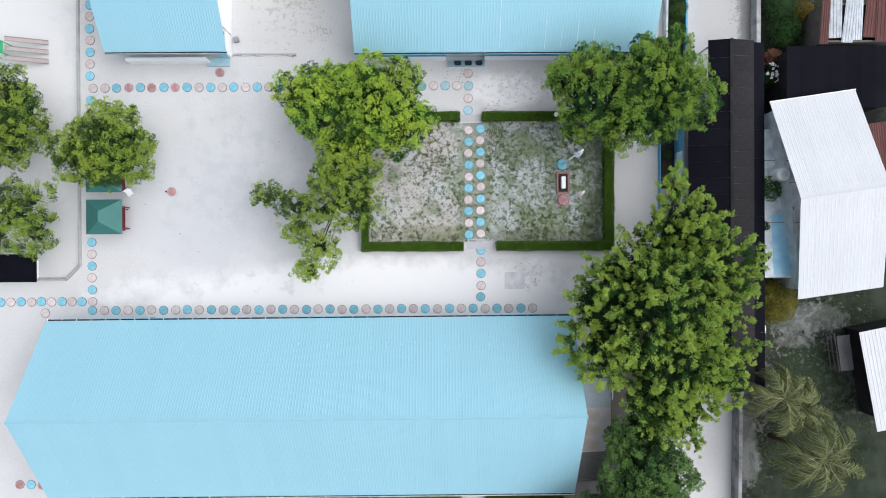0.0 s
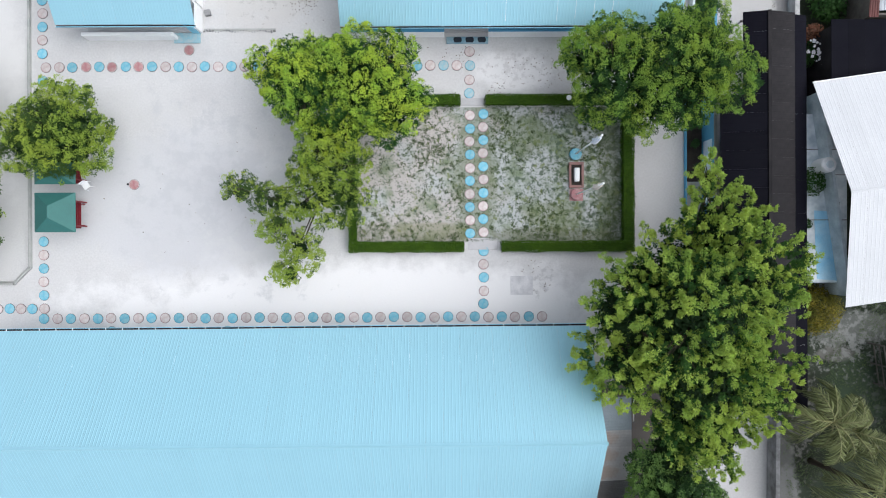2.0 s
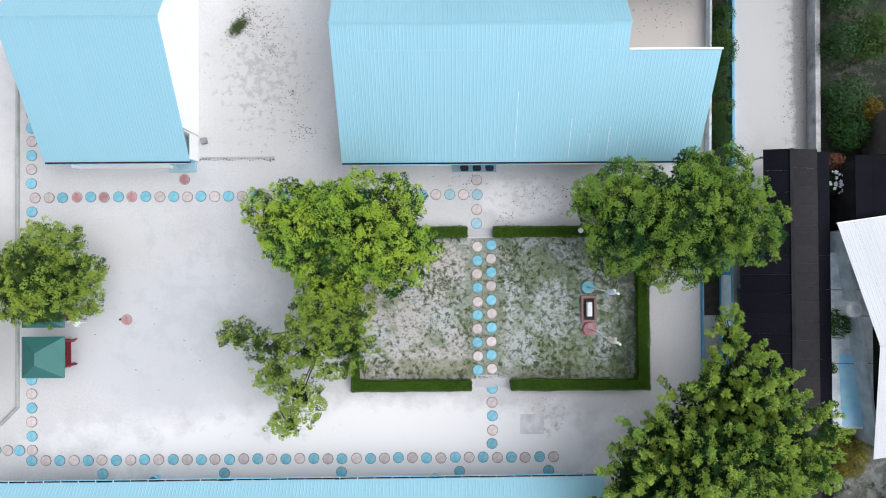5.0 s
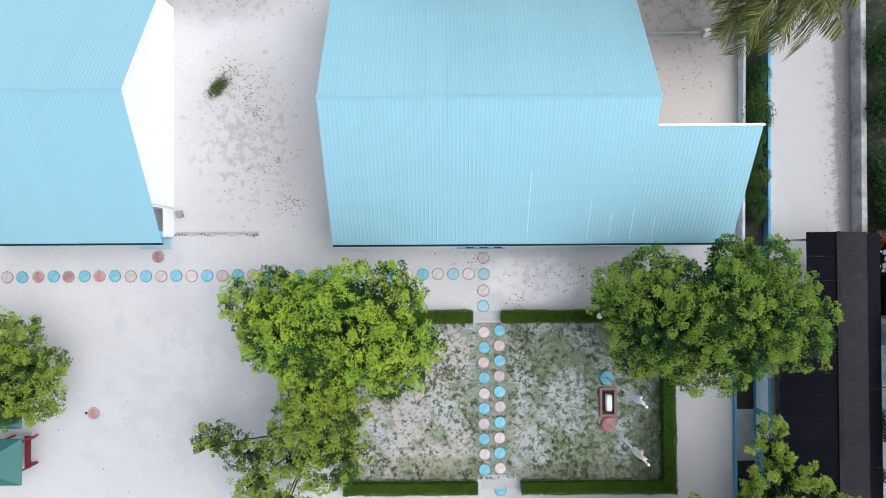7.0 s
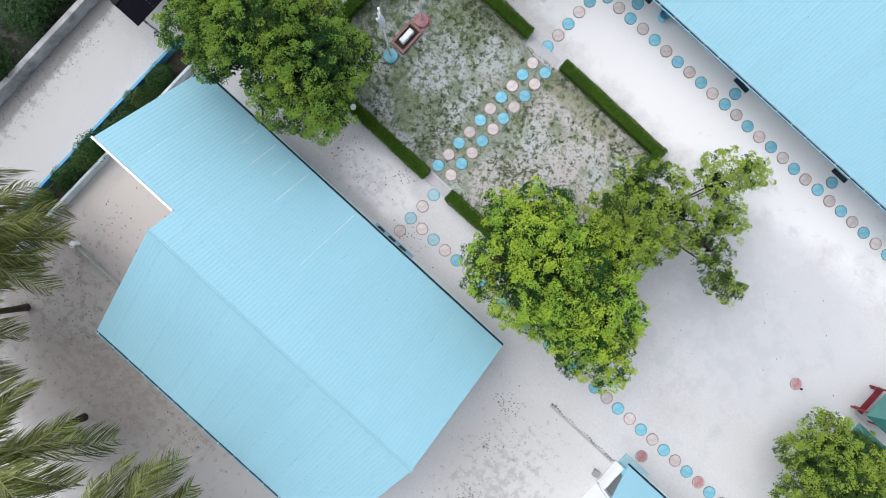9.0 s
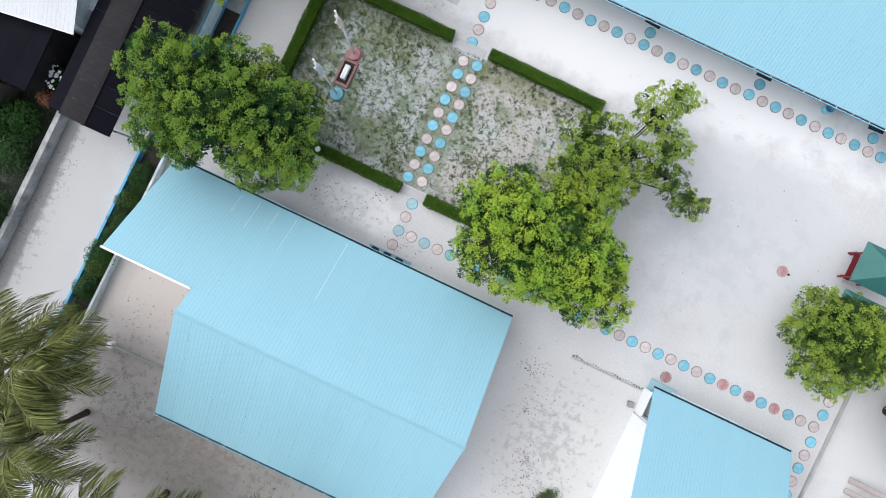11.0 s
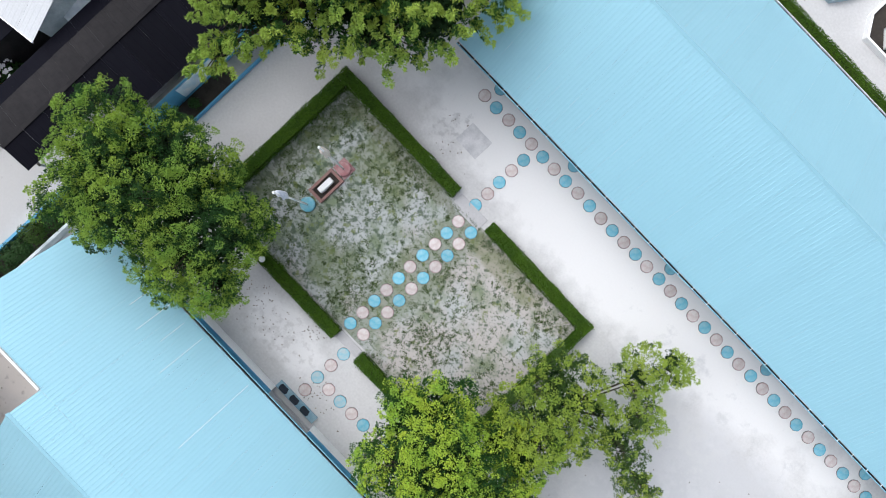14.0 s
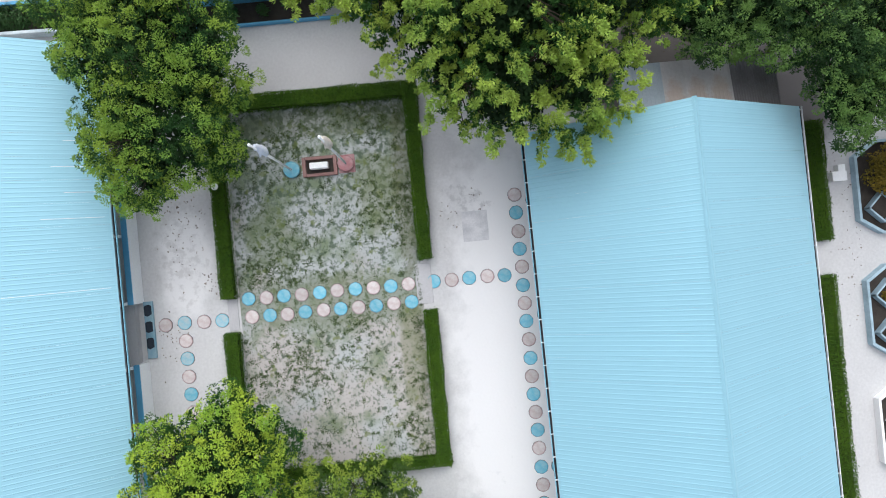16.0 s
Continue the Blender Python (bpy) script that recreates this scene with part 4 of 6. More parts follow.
    old, fresh = SHADE_LEAF, {LEAF_A: LEAF_A2, LEAF_B: LEAF_B2, LEAF_C: LEAF_C2, LEAF_D: LEAF_D2, LEAF_E: LEAF_E2}[leaf]
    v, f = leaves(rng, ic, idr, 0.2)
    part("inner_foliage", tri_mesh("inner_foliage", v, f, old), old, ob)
    patch = np.array([noise.noise(Vector(q) * 0.55 + Vector((0, seed, 5))) for q in c])
    # shoots go to spray tips, and to upper sides as painted top light
    score = t[:, :, 0] * 0.9 + 0.35 * w[:, :, 0] / wide + patch[:, None] * 0.75 + rng.normal(0, 0.15, lift.shape)
    young = score[:, :, None] + 0.35 * r[..., 2] + rng.normal(0, 0.05, r.shape[:3])
    young = (young > np.quantile(young, 1 - fresh_part)).ravel()
    for pick, nm, mt in ((~young, "crown", leaf), (young, "young_growth", fresh)):
        v, f = lay(pos.reshape(-1, 3)[pick], la.reshape(-1, 3)[pick], nn.reshape(-1, 3)[pick], size, ratio, rng)
        part(nm, tri_mesh(nm, v, f, mt), mt, ob)
    return ob


tree("broadleaf_tree", -7.6, 8.0, "leafy green shade tree with a dense bright crown beside the lawn",
     [(-1.9, 0.3, 3.9, 2.3, 2.2, 1.9), (1.2, 0.5, 4.4, 2.7, 2.6, 1.9), (2.5, -0.3, 3.6, 2.2, 2.2, 1.6), (-0.4, 1.2, 3.9, 2.3, 1.5, 1.6), (-0.8, -2.2, 3.2, 1.9, 1.6, 1.4), (-3.2, 1.2, 3.4, 1.7, 1.3, 1.1)], 6.2, LEAF_A, 0.08, 11, gap=0.36, spray=0.3, wide=0.26, tufts=3, per=66, tuft=0.2, fresh_part=0.5, up=0.6, fill=190, wild=0.4, mound=(1.2, 0.75), rough=0.35)
tree("slender_tree", -8.8, 3.4, "thin-crowned green tree with open drooping branches over the yard",
     [(0.3, 0.9, 3.4, 1.8, 1.8, 1.2), (0.4, -0.7, 3.2, 1.5, 1.4, 0.9), (1.2, -1.0, 2.6, 1.2, 1.1, 0.8), (-0.9, -1.3, 2.9, 1.1, 0.8, 0.6), (-2.6, -1.1, 2.9, 1.3, 0.9, 0.6), (-4.6, -0.6, 2.7, 1.0, 0.7, 0.5), (-1.4, -3.4, 2.8, 1.3, 1.2, 0.6), (-1.9, -5.1, 2.6, 0.9, 0.8, 0.5), (-2.6, -2.3, 2.8, 1.3, 1.0, 0.6)], 4.5, LEAF_C, 0.085, 12, trunk=0.12, gap=0.4, spray=0.4, wide=0.26, tufts=4, per=50, tuft=0.17, gaps=0.05, rough=0.35, mound=(0.85, 0.62), fill=70, fresh_part=0.5, wild=0.4)
tree("broadleaf_tree", 8.8, 9.0, "large dark green shade tree overhanging the classroom roof",
     [(-2.3, -0.1, 4.4, 2.7, 2.5, 1.9), (-3.6, 0.6, 3.8, 1.4, 1.2, 1.0), (0.6, 0.6, 5.0, 2.6, 2.5, 2.0), (2.3, 0.0, 4.8, 2.2, 2.2, 1.9), (0.3, -1.6, 4.4, 2.3, 1.8, 1.7), (1.4, 1.2, 4.6, 1.8, 1.5, 1.5)], 7.0, LEAF_B, 0.08, 13, gap=0.4, spray=0.42, wide=0.25, tufts=4, per=58, tuft=0.19, mound=(1.3, 0.85), rough=0.45, fresh_part=0.45, up=0.6, fill=190, wild=0.4)
tree("spreading_tree", 9.8, -3.4, "very large spreading tree with bright tufted foliage",
     [(0.0, 0.0, 6.8, 3.0, 3.0, 2.3), (-3.0, -0.3, 5.6, 2.2, 2.1, 1.7), (-2.2, 1.6, 5.2, 1.8, 1.2, 1.3), (2.6, 1.2, 6.0, 2.6, 2.6, 1.9), (1.6, 4.2, 5.6, 1.7, 2.2, 1.6), (1.3, 6.3, 5.0, 0.8, 1.2, 0.9), (0.4, -3.6, 6.0, 2.7, 2.5, 1.9), (-2.6, -2.6, 5.2, 2.0, 1.9, 1.6), (2.9, -3.0, 5.4, 1.9, 2.3, 1.6), (1.4, -6.2, 5.0, 2.0, 1.8, 1.5), (0.2, 0, 4.4, 3.4, 4.4, 1.2), (0.9, -5.6, 4.4, 2.3, 2.5, 1.2), (-0.8, -1.6, 6.4, 2.0, 2.0, 1.7)], 9.2, LEAF_E, 0.13, 14, trunk=0.42, gap=0.56, spray=0.95, wide=0.13, tufts=16, per=24, tuft=0.11, up=0.75, rough=0.6, mound=(1.3, 0.85), fresh_part=0.57, fill=300, wild=0.35, ratio=0.36, aim=0.8)
tree("broadleaf_tree", 10.0, -15.0, "dark green tree crowding the end of the long block",
     [(-0.4, 1.0, 4.6, 2.6, 2.7, 1.8), (-1.4, -2.0, 4.6, 3.0, 2.9, 1.8), (0.3, -2.4, 4.4, 2.2, 2.6, 1.7), (-3.4, -3.6, 4.2, 2.4, 2.2, 1.5), (-0.8, 3.0, 4.2, 1.9, 1.9, 1.4), (-3.6, -5.6, 4.2, 2.4, 2.0, 1.5), (-0.3, 4.2, 3.9, 1.7, 1.6, 1.2), (-4.3, -1.7, 3.8, 1.9, 1.7, 1.2)], 6.4, LEAF_D, 0.09, 15, gap=0.4, spray=0.36, wide=0.25, tufts=4, per=52, tuft=0.19, rough=0.4, fresh_part=0.42, up=0.6, fill=300, wild=0.4)
tree("broadleaf_tree", -23.4, 6.1, "round-crowned green tree shading the pavilions",
     [(0.4, 0.2, 3.0, 2.3, 2.1, 1.5), (-1.4, -0.3, 2.8, 1.8, 1.9, 1.3), (0.6, -0.9, 2.7, 1.9, 1.3, 1.2)], 4.6, LEAF_C, 0.085, 16, gap=0.38, spray=0.36, wide=0.25, tufts=4, per=54, tuft=0.18, rough=0.35, mound=(1.0, 0.8), fresh_part=0.42, up=0.6, fill=190, wild=0.4)
tree("broadleaf_tree", -29.0, 8.0, "dense green tree inside the playground kerb",
     [(0.2, 0.6, 3.4, 2.2, 2.4, 1.6), (-0.4, -1.4, 3.1, 2.1, 1.8, 1.5), (-2.4, 0.0, 3.2, 2.0, 2.4, 1.5)], 5.0, LEAF_C, 0.085, 17, gap=0.4, spray=0.36, wide=0.25, tufts=4, per=54, tuft=0.18, rough=0.35, mound=(1.2, 0.8), fresh_part=0.45, up=0.6, fill=190, wild=0.4)
tree("slender_tree", -28.6, 1.8, "light yellow-green open-crowned tree beside the playground kerb",
     [(-0.6, 0.4, 2.9, 1.8, 1.6, 1.1), (0.8, -0.8, 2.7, 1.2, 1.4, 0.9), (-1.8, -0.9, 2.7, 1.4, 1.3, 0.9), (0.6, 1.2, 2.8, 1.1, 1.0, 0.8)], 4.2, LEAF_C, 0.09, 18, trunk=0.13, gap=0.48, spray=0.45, wide=0.22, tufts=8, per=30, tuft=0.17, gaps=0.08, rough=0.35, mound=(0.95, 0.65), fill=70, fresh_part=0.45)


def palm(x, y, h, label, seed, fronds=22, length=3.4, leaf=None, n=44, droop=0.0, broad=1.0):
    """A coconut palm: ringed leaning trunk, arching fronds each with its midrib and two rows of hanging leaflets."""
    leaf = leaf or FROND
    rng = np.random.default_rng(seed)
    ob = thing("coconut_palm", (x, y, 0), label, "palm tree")
    path = [(-0.25 + 0.25 * t, -0.2 * (1 - t) ** 2, h * t) for t in np.linspace(0, 1, 9)]
    part("trunk", Geo().tube(path, [0.2, 0.16, 0.15, 0.14, 0.135, 0.13, 0.125, 0.12, 0.13], 10), BARK, ob, smooth=True)
    for k in range(fronds):
        az = 2.399963 * k + rng.uniform(-0.3, 0.3)
        age = (k + 0.5) / fronds
        L = length * rng.uniform(0.8, 1.14) * (0.7 + 0.3 * age)
        up = math.radians(70 - 70 * age + rng.uniform(-16, 16))
        turn = rng.uniform(-0.06, 0.06)
        pts, dirs = [], []
        p, ang, a2 = np.array((0.0, 0.0, h)), up, az
        for s in range(15):
            pts.append(p.copy())
            d = np.array((math.cos(ang) * math.cos(a2), math.cos(ang) * math.sin(a2), math.sin(ang)))
            dirs.append(d)
            p = p + d * L / 14
            ang -= math.radians(5.5 + 2.5 * age + droop)
            a2 += turn
        fr = part("frond", Geo().tube([tuple(q) for q in pts], [0.03 * (1 - s / 16) + 0.005 for s in range(15)], 5), FROND_RIB, ob)
        vs, fs = [], []
        roll = rng.uniform(-0.35, 0.35)
        for j in range(n):
            t = 0.14 + 0.86 * (j + rng.uniform(-0.3, 0.3)) / n
            t = min(max(t, 0.05), 0.995)
            i = min(int(t * 14), 13)
            q = pts[i] + (pts[i + 1] - pts[i]) * (t * 14 - i)
            d = dirs[i]
            lat = np.array((-math.sin(az), math.cos(az), roll))
            ll = 1.0 * math.sin(math.pi * (0.14 + 0.74 * t)) ** 0.8 * L / 3.4
            for sgn in (-1, 1):
                if rng.random() < 0.12:
                    continue
                l2 = ll * rng.uniform(0.75, 1.12)
                a = lat * sgn * rng.uniform(0.55, 0.85) + d * rng.uniform(0.6, 0.95) - np.array((0, 0, 0.12 + 0.35 * age + rng.uniform(0, 0.3)))
                a /= np.linalg.norm(a)
                w = (d + np.array((0, 0, rng.uniform(-0.9, 0.9))) + lat * rng.uniform(-0.3, 0.3)) * rng.uniform(0.012, 0.021) * broad
                base = len(vs)
                m = q + a * l2 * 0.5
                m2 = q + a * l2 * 0.8 + np.array((0, 0, -0.14 * l2))
                e = q + a * l2 * 0.98 + np.array((0, 0, -0.42 * l2))
                vs += [q - w * 0.6, q + w * 0.6, m + w, m - w, m2 + w * 0.8, m2 - w * 0.8, e]
                fs += [(base, base + 1, base + 2), (base, base + 2, base + 3), (base + 3, base + 2, base + 4), (base + 3, base + 4, base + 5), (base + 5, base + 4, base + 6)]
        part("blade", tri_mesh("blade", np.array(vs), np.array(fs), leaf), leaf, fr)
    return ob


PL = "coconut palm with arching green fronds"
palm(17.3, -9.1, 5.2, "coconut palm with thin drooping grey-green fronds", 31, fronds=15, length=3.0, n=64, droop=1.6, broad=1.25)
palm(18.6, -9.7, 4.6, "coconut palm with thin drooping grey-green fronds", 36, fronds=12, length=2.8, n=64, droop=1.6, broad=1.25)
palm(19.5, -12.7, 5.2, "coconut palm with thin drooping grey-green fronds", 32, fronds=16, length=3.6, n=64, droop=1.6, broad=1.25)
palm(11.7, 23.2, 6.0, PL, 33, fronds=40, length=4.5, leaf=FROND_Y, n=76, broad=1.5)
palm(10.6, 26.9, 5.4, PL, 37, fronds=24, length=4.3, leaf=FROND_Y, n=80, broad=1.5)
palm(4.8, 29.0, 6.0, PL, 34, fronds=22, length=4.8, leaf=FROND_Y, n=90, broad=1.7)
palm(-1.3, 28.5, 6.0, PL, 35, fronds=20, length=5.0, leaf=FROND_Y, n=90, broad=1.8)


def bush(x, y, r, h, label, leaf, seed, size=0.16, category="bush", dense=1.0, lumpy=0.35):
    rng = np.random.default_rng(seed)
    ob = thing("bush", (x, y, 0), label, category)
    g = Geo()
    for k in range(5):
        a = 2 * math.pi * k / 5
        g.tube([(0, 0, 0), (r * 0.3 * math.cos(a), r * 0.3 * math.sin(a), h * 0.4), (r * 0.6 * math.cos(a), r * 0.6 * math.sin(a), h * 0.75)], [0.05, 0.035, 0.015], 6)
    part("stems", g, BARK, ob, smooth=True)
    n = int((900 * r * r + 200) * dense)
    d = rng.normal(size=(n, 3))
    d[:, 2] = np.abs(d[:, 2])
    d /= np.linalg.norm(d, axis=1, keepdims=True)
    c = d * np.array((r, r, h * 0.62)) * rng.uniform(0.55, 1.05, (n, 1)) + np.array((0, 0, h * 0.36))
    b = np.array([noise.noise(Vector(q) * 1.6 + Vector((seed, 0, 0))) for q in c])
    c += d * b[:, None] * lumpy * r
    nn = d + np.array((0, 0, 0.4)) + rng.normal(0, 0.4, d.shape)
    nn /= np.linalg.norm(nn, axis=1, keepdims=True)
    v, f = leaves(rng, c, nn, size)
    part("foliage", tri_mesh("foliage", v, f, leaf), leaf, ob)
    return ob


# ---------------------------------------------------------------- flagpoles, plinth and lamp on the lawn
def flagpole(x, y, h, label, cloth, base, seed):
    rng = random.Random(seed)
    ob = thing("flagpole", (x, y, 0.03), label, "flagpole", "flagpoles on the lawn")
    o = [(0.36 * math.cos(2 * math.pi * k / 12), 0.36 * math.sin(2 * math.pi * k / 12)) for k in range(12)]
    part("base", Geo().prism(o, 0, 0.22, 0.05, 0.03), base, ob)
    part("pole", Geo().tube([(0, 0, 0.2), (0.01, 0, h * 0.5), (0.0, 0.0, h)], [0.05, 0.044, 0.037], 10), WHITE, ob, smooth=True)
    part("finial", Geo().tube([(0, 0, h), (0, 0, h + 0.04), (0, 0, h + 0.1), (0, 0, h + 0.13)], [0.03, 0.06, 0.06, 0.02], 8), WHITE, ob, smooth=True)
    g = Geo()
    rows = []
    for k in range(15):
        z = h - 0.5 - k * 0.105
        w = 0.04 + 0.115 * math.sin(math.pi * ((k + 0.6) / 15.5) ** 1.5) ** 0.9
        rows.append([(0.05 + (w + 0.06 * rng.random()) * math.cos(a) * (1 + 0.4 * math.sin(3 * a + k * 0.8)), w * math.sin(a) * (1 + 0.3 * math.cos(2 * a + k * 0.7)), z) for a in [2 * math.pi * i / 12 for i in range(12)]])
    g.loft(rows[::-1])
    part("flag", g, cloth, ob, "furled flag hanging limp", smooth=True)
    part("halyard", Geo().tube([(0.06, 0.02, 0.9), (0.07, 0.0, h * 0.5), (0.04, 0, h - 0.1)], [0.006, 0.006, 0.006], 5), WHITE, ob)
    return ob


LEAF_Y = surface("golden_green_leaf", (0.24, 0.20, 0.025), (0.055, 0.075, 0.015), 0.5, scale=2.2, fine=4, amount=0.9, bump=0, island=0.4, translucent=0.2, spec=0.15)
CREAM = surface("cream_flag_cloth", (0.76, 0.69, 0.62), (0.62, 0.50, 0.45), 0.9, scale=4, fine=40, amount=0.6, bump=0.2)
PALECLOTH = surface("white_blue_flag_cloth", (0.78, 0.80, 0.86), (0.42, 0.48, 0.66), 0.9, scale=3, fine=40, amount=0.6, bump=0.2)
flagpole(5.44, 5.25, 6.05, "white flagpole on a round blue base with a furled white flag", PALECLOTH, PV_BLUE, 1)
flagpole(5.5, 2.89, 6.0, "white flagpole on a faded red base with a furled cream flag", CREAM, PV_RED, 2)
mon = thing("plinth", (5.48, 4.02, 0.03), "faded red rectangular plinth with a white stone slab", "plinth")
part("kerb", Geo().box(-0.43, -0.75, 0, 0.43, -0.6, 0.2, 0.015).box(-0.43, 0.6, 0, 0.43, 0.75, 0.2, 0.015).box(-0.43, -0.597, 0, -0.3, 0.597, 0.2, 0.015).box(0.3, -0.597, 0, 0.43, 0.597, 0.2, 0.015), BRICKRED, mon)
part("bed", Geo().box(-0.297, -0.597, 0, 0.297, 0.597, 0.08, 0.01), PLANTSOIL, mon)
part("slab", Geo().box(-0.14, -0.4, 0.08, 0.14, 0.4, 0.42, 0.03), WHITE, mon, "white stone slab")
single("plinth_pad", Geo().box(5.1, 2.5, 0.03, 5.9, 3.22, 0.06, 0.015), PV_RED, "faded red cement pad round the flagpole base", "pad")
lamp = thing("globe_lamp", (4.94, 8.42, 0), "white globe lamp on a short post in the hedge", "lamp")
part("post", Geo().tube([(0, 0, 0), (0, 0, 0.66)], [0.04, 0.04], 8), WHITE, lamp)
ball = Geo()
ball.loft([[(0.15 * math.sin(a) * math.cos(b), 0.15 * math.sin(a) * math.sin(b), 0.78 - 0.15 * math.cos(a)) for b in [2 * math.pi * i / 16 for i in range(16)]] for a in [math.pi * (j + 0.3) / 9.6 for j in range(10)]])
part("globe", ball, WHITE, lamp, "white glass globe", smooth=True)

# grass of the lawn
rng = np.random.default_rng(5)
vs, fs = [], []
n = 0
cand = rng.uniform((-7.3, 0.15), (8.1, 8.0), (13000, 2))
for x, y in cand:
    a = noise.noise(Vector((x * 3.1, y * 3.1, 3.0))) + 0.6 * noise.noise(Vector((x * 0.45, y * 0.45, 9.0))) + 0.25 * math.exp(-((x + 0.4) / 1.6) ** 2) + 0.2 * math.exp(-((y - 0.3) / 0.7) ** 2) + 0.015 * x - 0.22
    if a < 0.0 or (-1.12 < x < 0.38 and abs(((y - 0.6 + 0.39) % 0.776) - 0.39) < 0.34):
        continue
    r = rng.uniform(0.04, 0.11)
    for _ in range(int(5 + 50 * r)):
        t = rng.uniform(0, 2 * math.pi)
        q = r * math.sqrt(rng.random())
        bx, by = x + q * math.cos(t), y + q * math.sin(t)
        h, w, la = rng.uniform(0.02, 0.06), rng.uniform(0.008, 0.018), rng.uniform(0, 2 * math.pi)
        lean = rng.uniform(0.03, 0.09)
        ca, sa = math.cos(la), math.sin(la)
        vs += [(bx - sa * w, by + ca * w, 0.03), (bx + sa * w, by - ca * w, 0.03), (bx + ca * lean, by + sa * lean, 0.035 + h)]
        fs.append((n, n + 1, n + 2))
        n += 3
single("grass", tri_mesh("grass", np.array(vs), np.array(fs), GRASS), GRASS, "thin tufts of dull green grass over the lawn", "grass", kind="stuff")


def litter(name, label, spots, material, seed, size=0.07):
    """Fallen leaves scattered in soft-edged spots (x, y, rx, ry, count)."""
    r2 = np.random.default_rng(seed)
    c = []
    for x, y, rx, ry, k in spots:
        p = r2.normal(size=(k, 2)) * 0.5
        c.append(np.stack([x + p[:, 0] * rx, y + p[:, 1] * ry, np.full(k, 0.012)], 1))
    c = np.concatenate(c)
    nn = np.tile([0, 0, 1.0], (len(c), 1)) + r2.normal(0, 0.15, (len(c), 3))
    nn /= np.linalg.norm(nn, axis=1, keepdims=True)
    v, f = leaves(r2, c, nn, size)
    v[:, 2] = np.maximum(v[:, 2], 0.004)
    single(name, tri_mesh(name, v, f, material), material, label, "litter", kind="stuff")


LITTER = surface("dry_leaf", (0.22, 0.18, 0.14), (0.10, 0.085, 0.07), 0.9, scale=2, fine=9, amount=0.9, bump=0, island=0.5)
litter("leaf_litter", "dry leaves scattered over the pale yard", [(-11.5, 15.0, 1.9, 2.6, 45), (-13.0, 20.0, 1.7, 1.4, 120), (-13.6, 21.0, 0.7, 0.5, 60), (-12.2, 18.8, 0.5, 0.6, 40), (-10.5, 14.2, 1.0, 0.7, 45), (-11.2, 16.3, 0.5, 0.4, 25), (3.3, 10.2, 2.2, 1.0, 70), (0.9, 9.2, 0.6, 0.5, 30), (2.8, -1.4, 1.2, 0.6, 12),
       (3.4, -2.7, 0.9, 0.7, 8), (-0.8, -18.8, 3.0, 0.8, 40), (3.2, -18.9, 2.4, 0.8, 24), (-17, 1.5, 5, 3, 16), (-13.8, 5.5, 3, 3, 10), (7, 26, 4, 3, 200), (0, 26, 2, 1, 40), (-13.5, 25.5, 2.5, 1.5, 90), (10, 25, 1.5, 2, 60), (17.7, 20, 0.5, 6, 120), (9.5, 20.5, 2.6, 2.4, 50), (-9, 26, 4, 2, 40), (17.3, 16, 0.6, 5, 60), (7.6, -12.5, 1.4, 3, 60), (-1.2, 11.2, 1.2, 0.6, 30)], LITTER, 6, 0.095)
litter("leaf_litter", "dark dry leaves lying on the soil beside the lane", [(21, -6, 4, 3, 240), (19.5, -12, 2, 6, 300), (20.5, 15, 2, 4, 200)], LITTER, 7, 0.12)
rng = np.random.default_rng(8)
c = np.stack([-14.2 + rng.normal(0, 0.26, 1300), 20.15 + rng.normal(0, 0.2, 1300), rng.uniform(0.01, 0.16, 1300)], 1)
c[:, 1] += (c[:, 0] + 14.2) * 0.5
nn = rng.normal(0, 0.5, (1300, 3)) + np.array((0, 0, 1.0))
nn /= np.linalg.norm(nn, axis=1, keepdims=True)
v, f = leaves(rng, c, nn, 0.07)
single("weed_tuft", tri_mesh("weed_tuft", v, f, GRASS), GRASS, "low olive green tuft of weeds in the sand", "weeds", kind="stuff")
# debris line along the edge of the yard slab
g = Geo()
for k in range(26):
    x = -16.4 + k * 0.165
    s = random.uniform(0.03, 0.09)
    g.box(-s, -s * 0.6, 0, s, s * 0.6, s * 0.7, s * 0.2, pose(x, 12.6 + 0.05 * math.sin(k), 0, 0, 0, random.uniform(0, 180)))
single("rubble_line", g, GREYWALL, "line of small grey rubble along a slab edge", "rubble", kind="stuff")
g = Geo().box(-16.4, 12.66, 0, -12.2, 12.76, 0.05, 0.01)
single("kerb_strip", g, KERB, "thin grey cement strip flush with the yard", "kerb", kind="structure")
single("rubble_block", Geo().box(-0.17, -0.17, 0, 0.17, 0.17, 0.24, 0.03), GREYWALL, "grey cement block lying beside the gable wall", "block", at=pose(-16.16, 13.65, 0, 0, 0, 12))
single("manhole_stub", Geo().tube([(-20.95, 3.6, 0), (-20.95, 3.6, 0.06), (-20.95, 3.6, 0.09)], [0.06, 0.06, 0.03], 10), DARK, "small black pipe stub beside a red stone", "pipe")


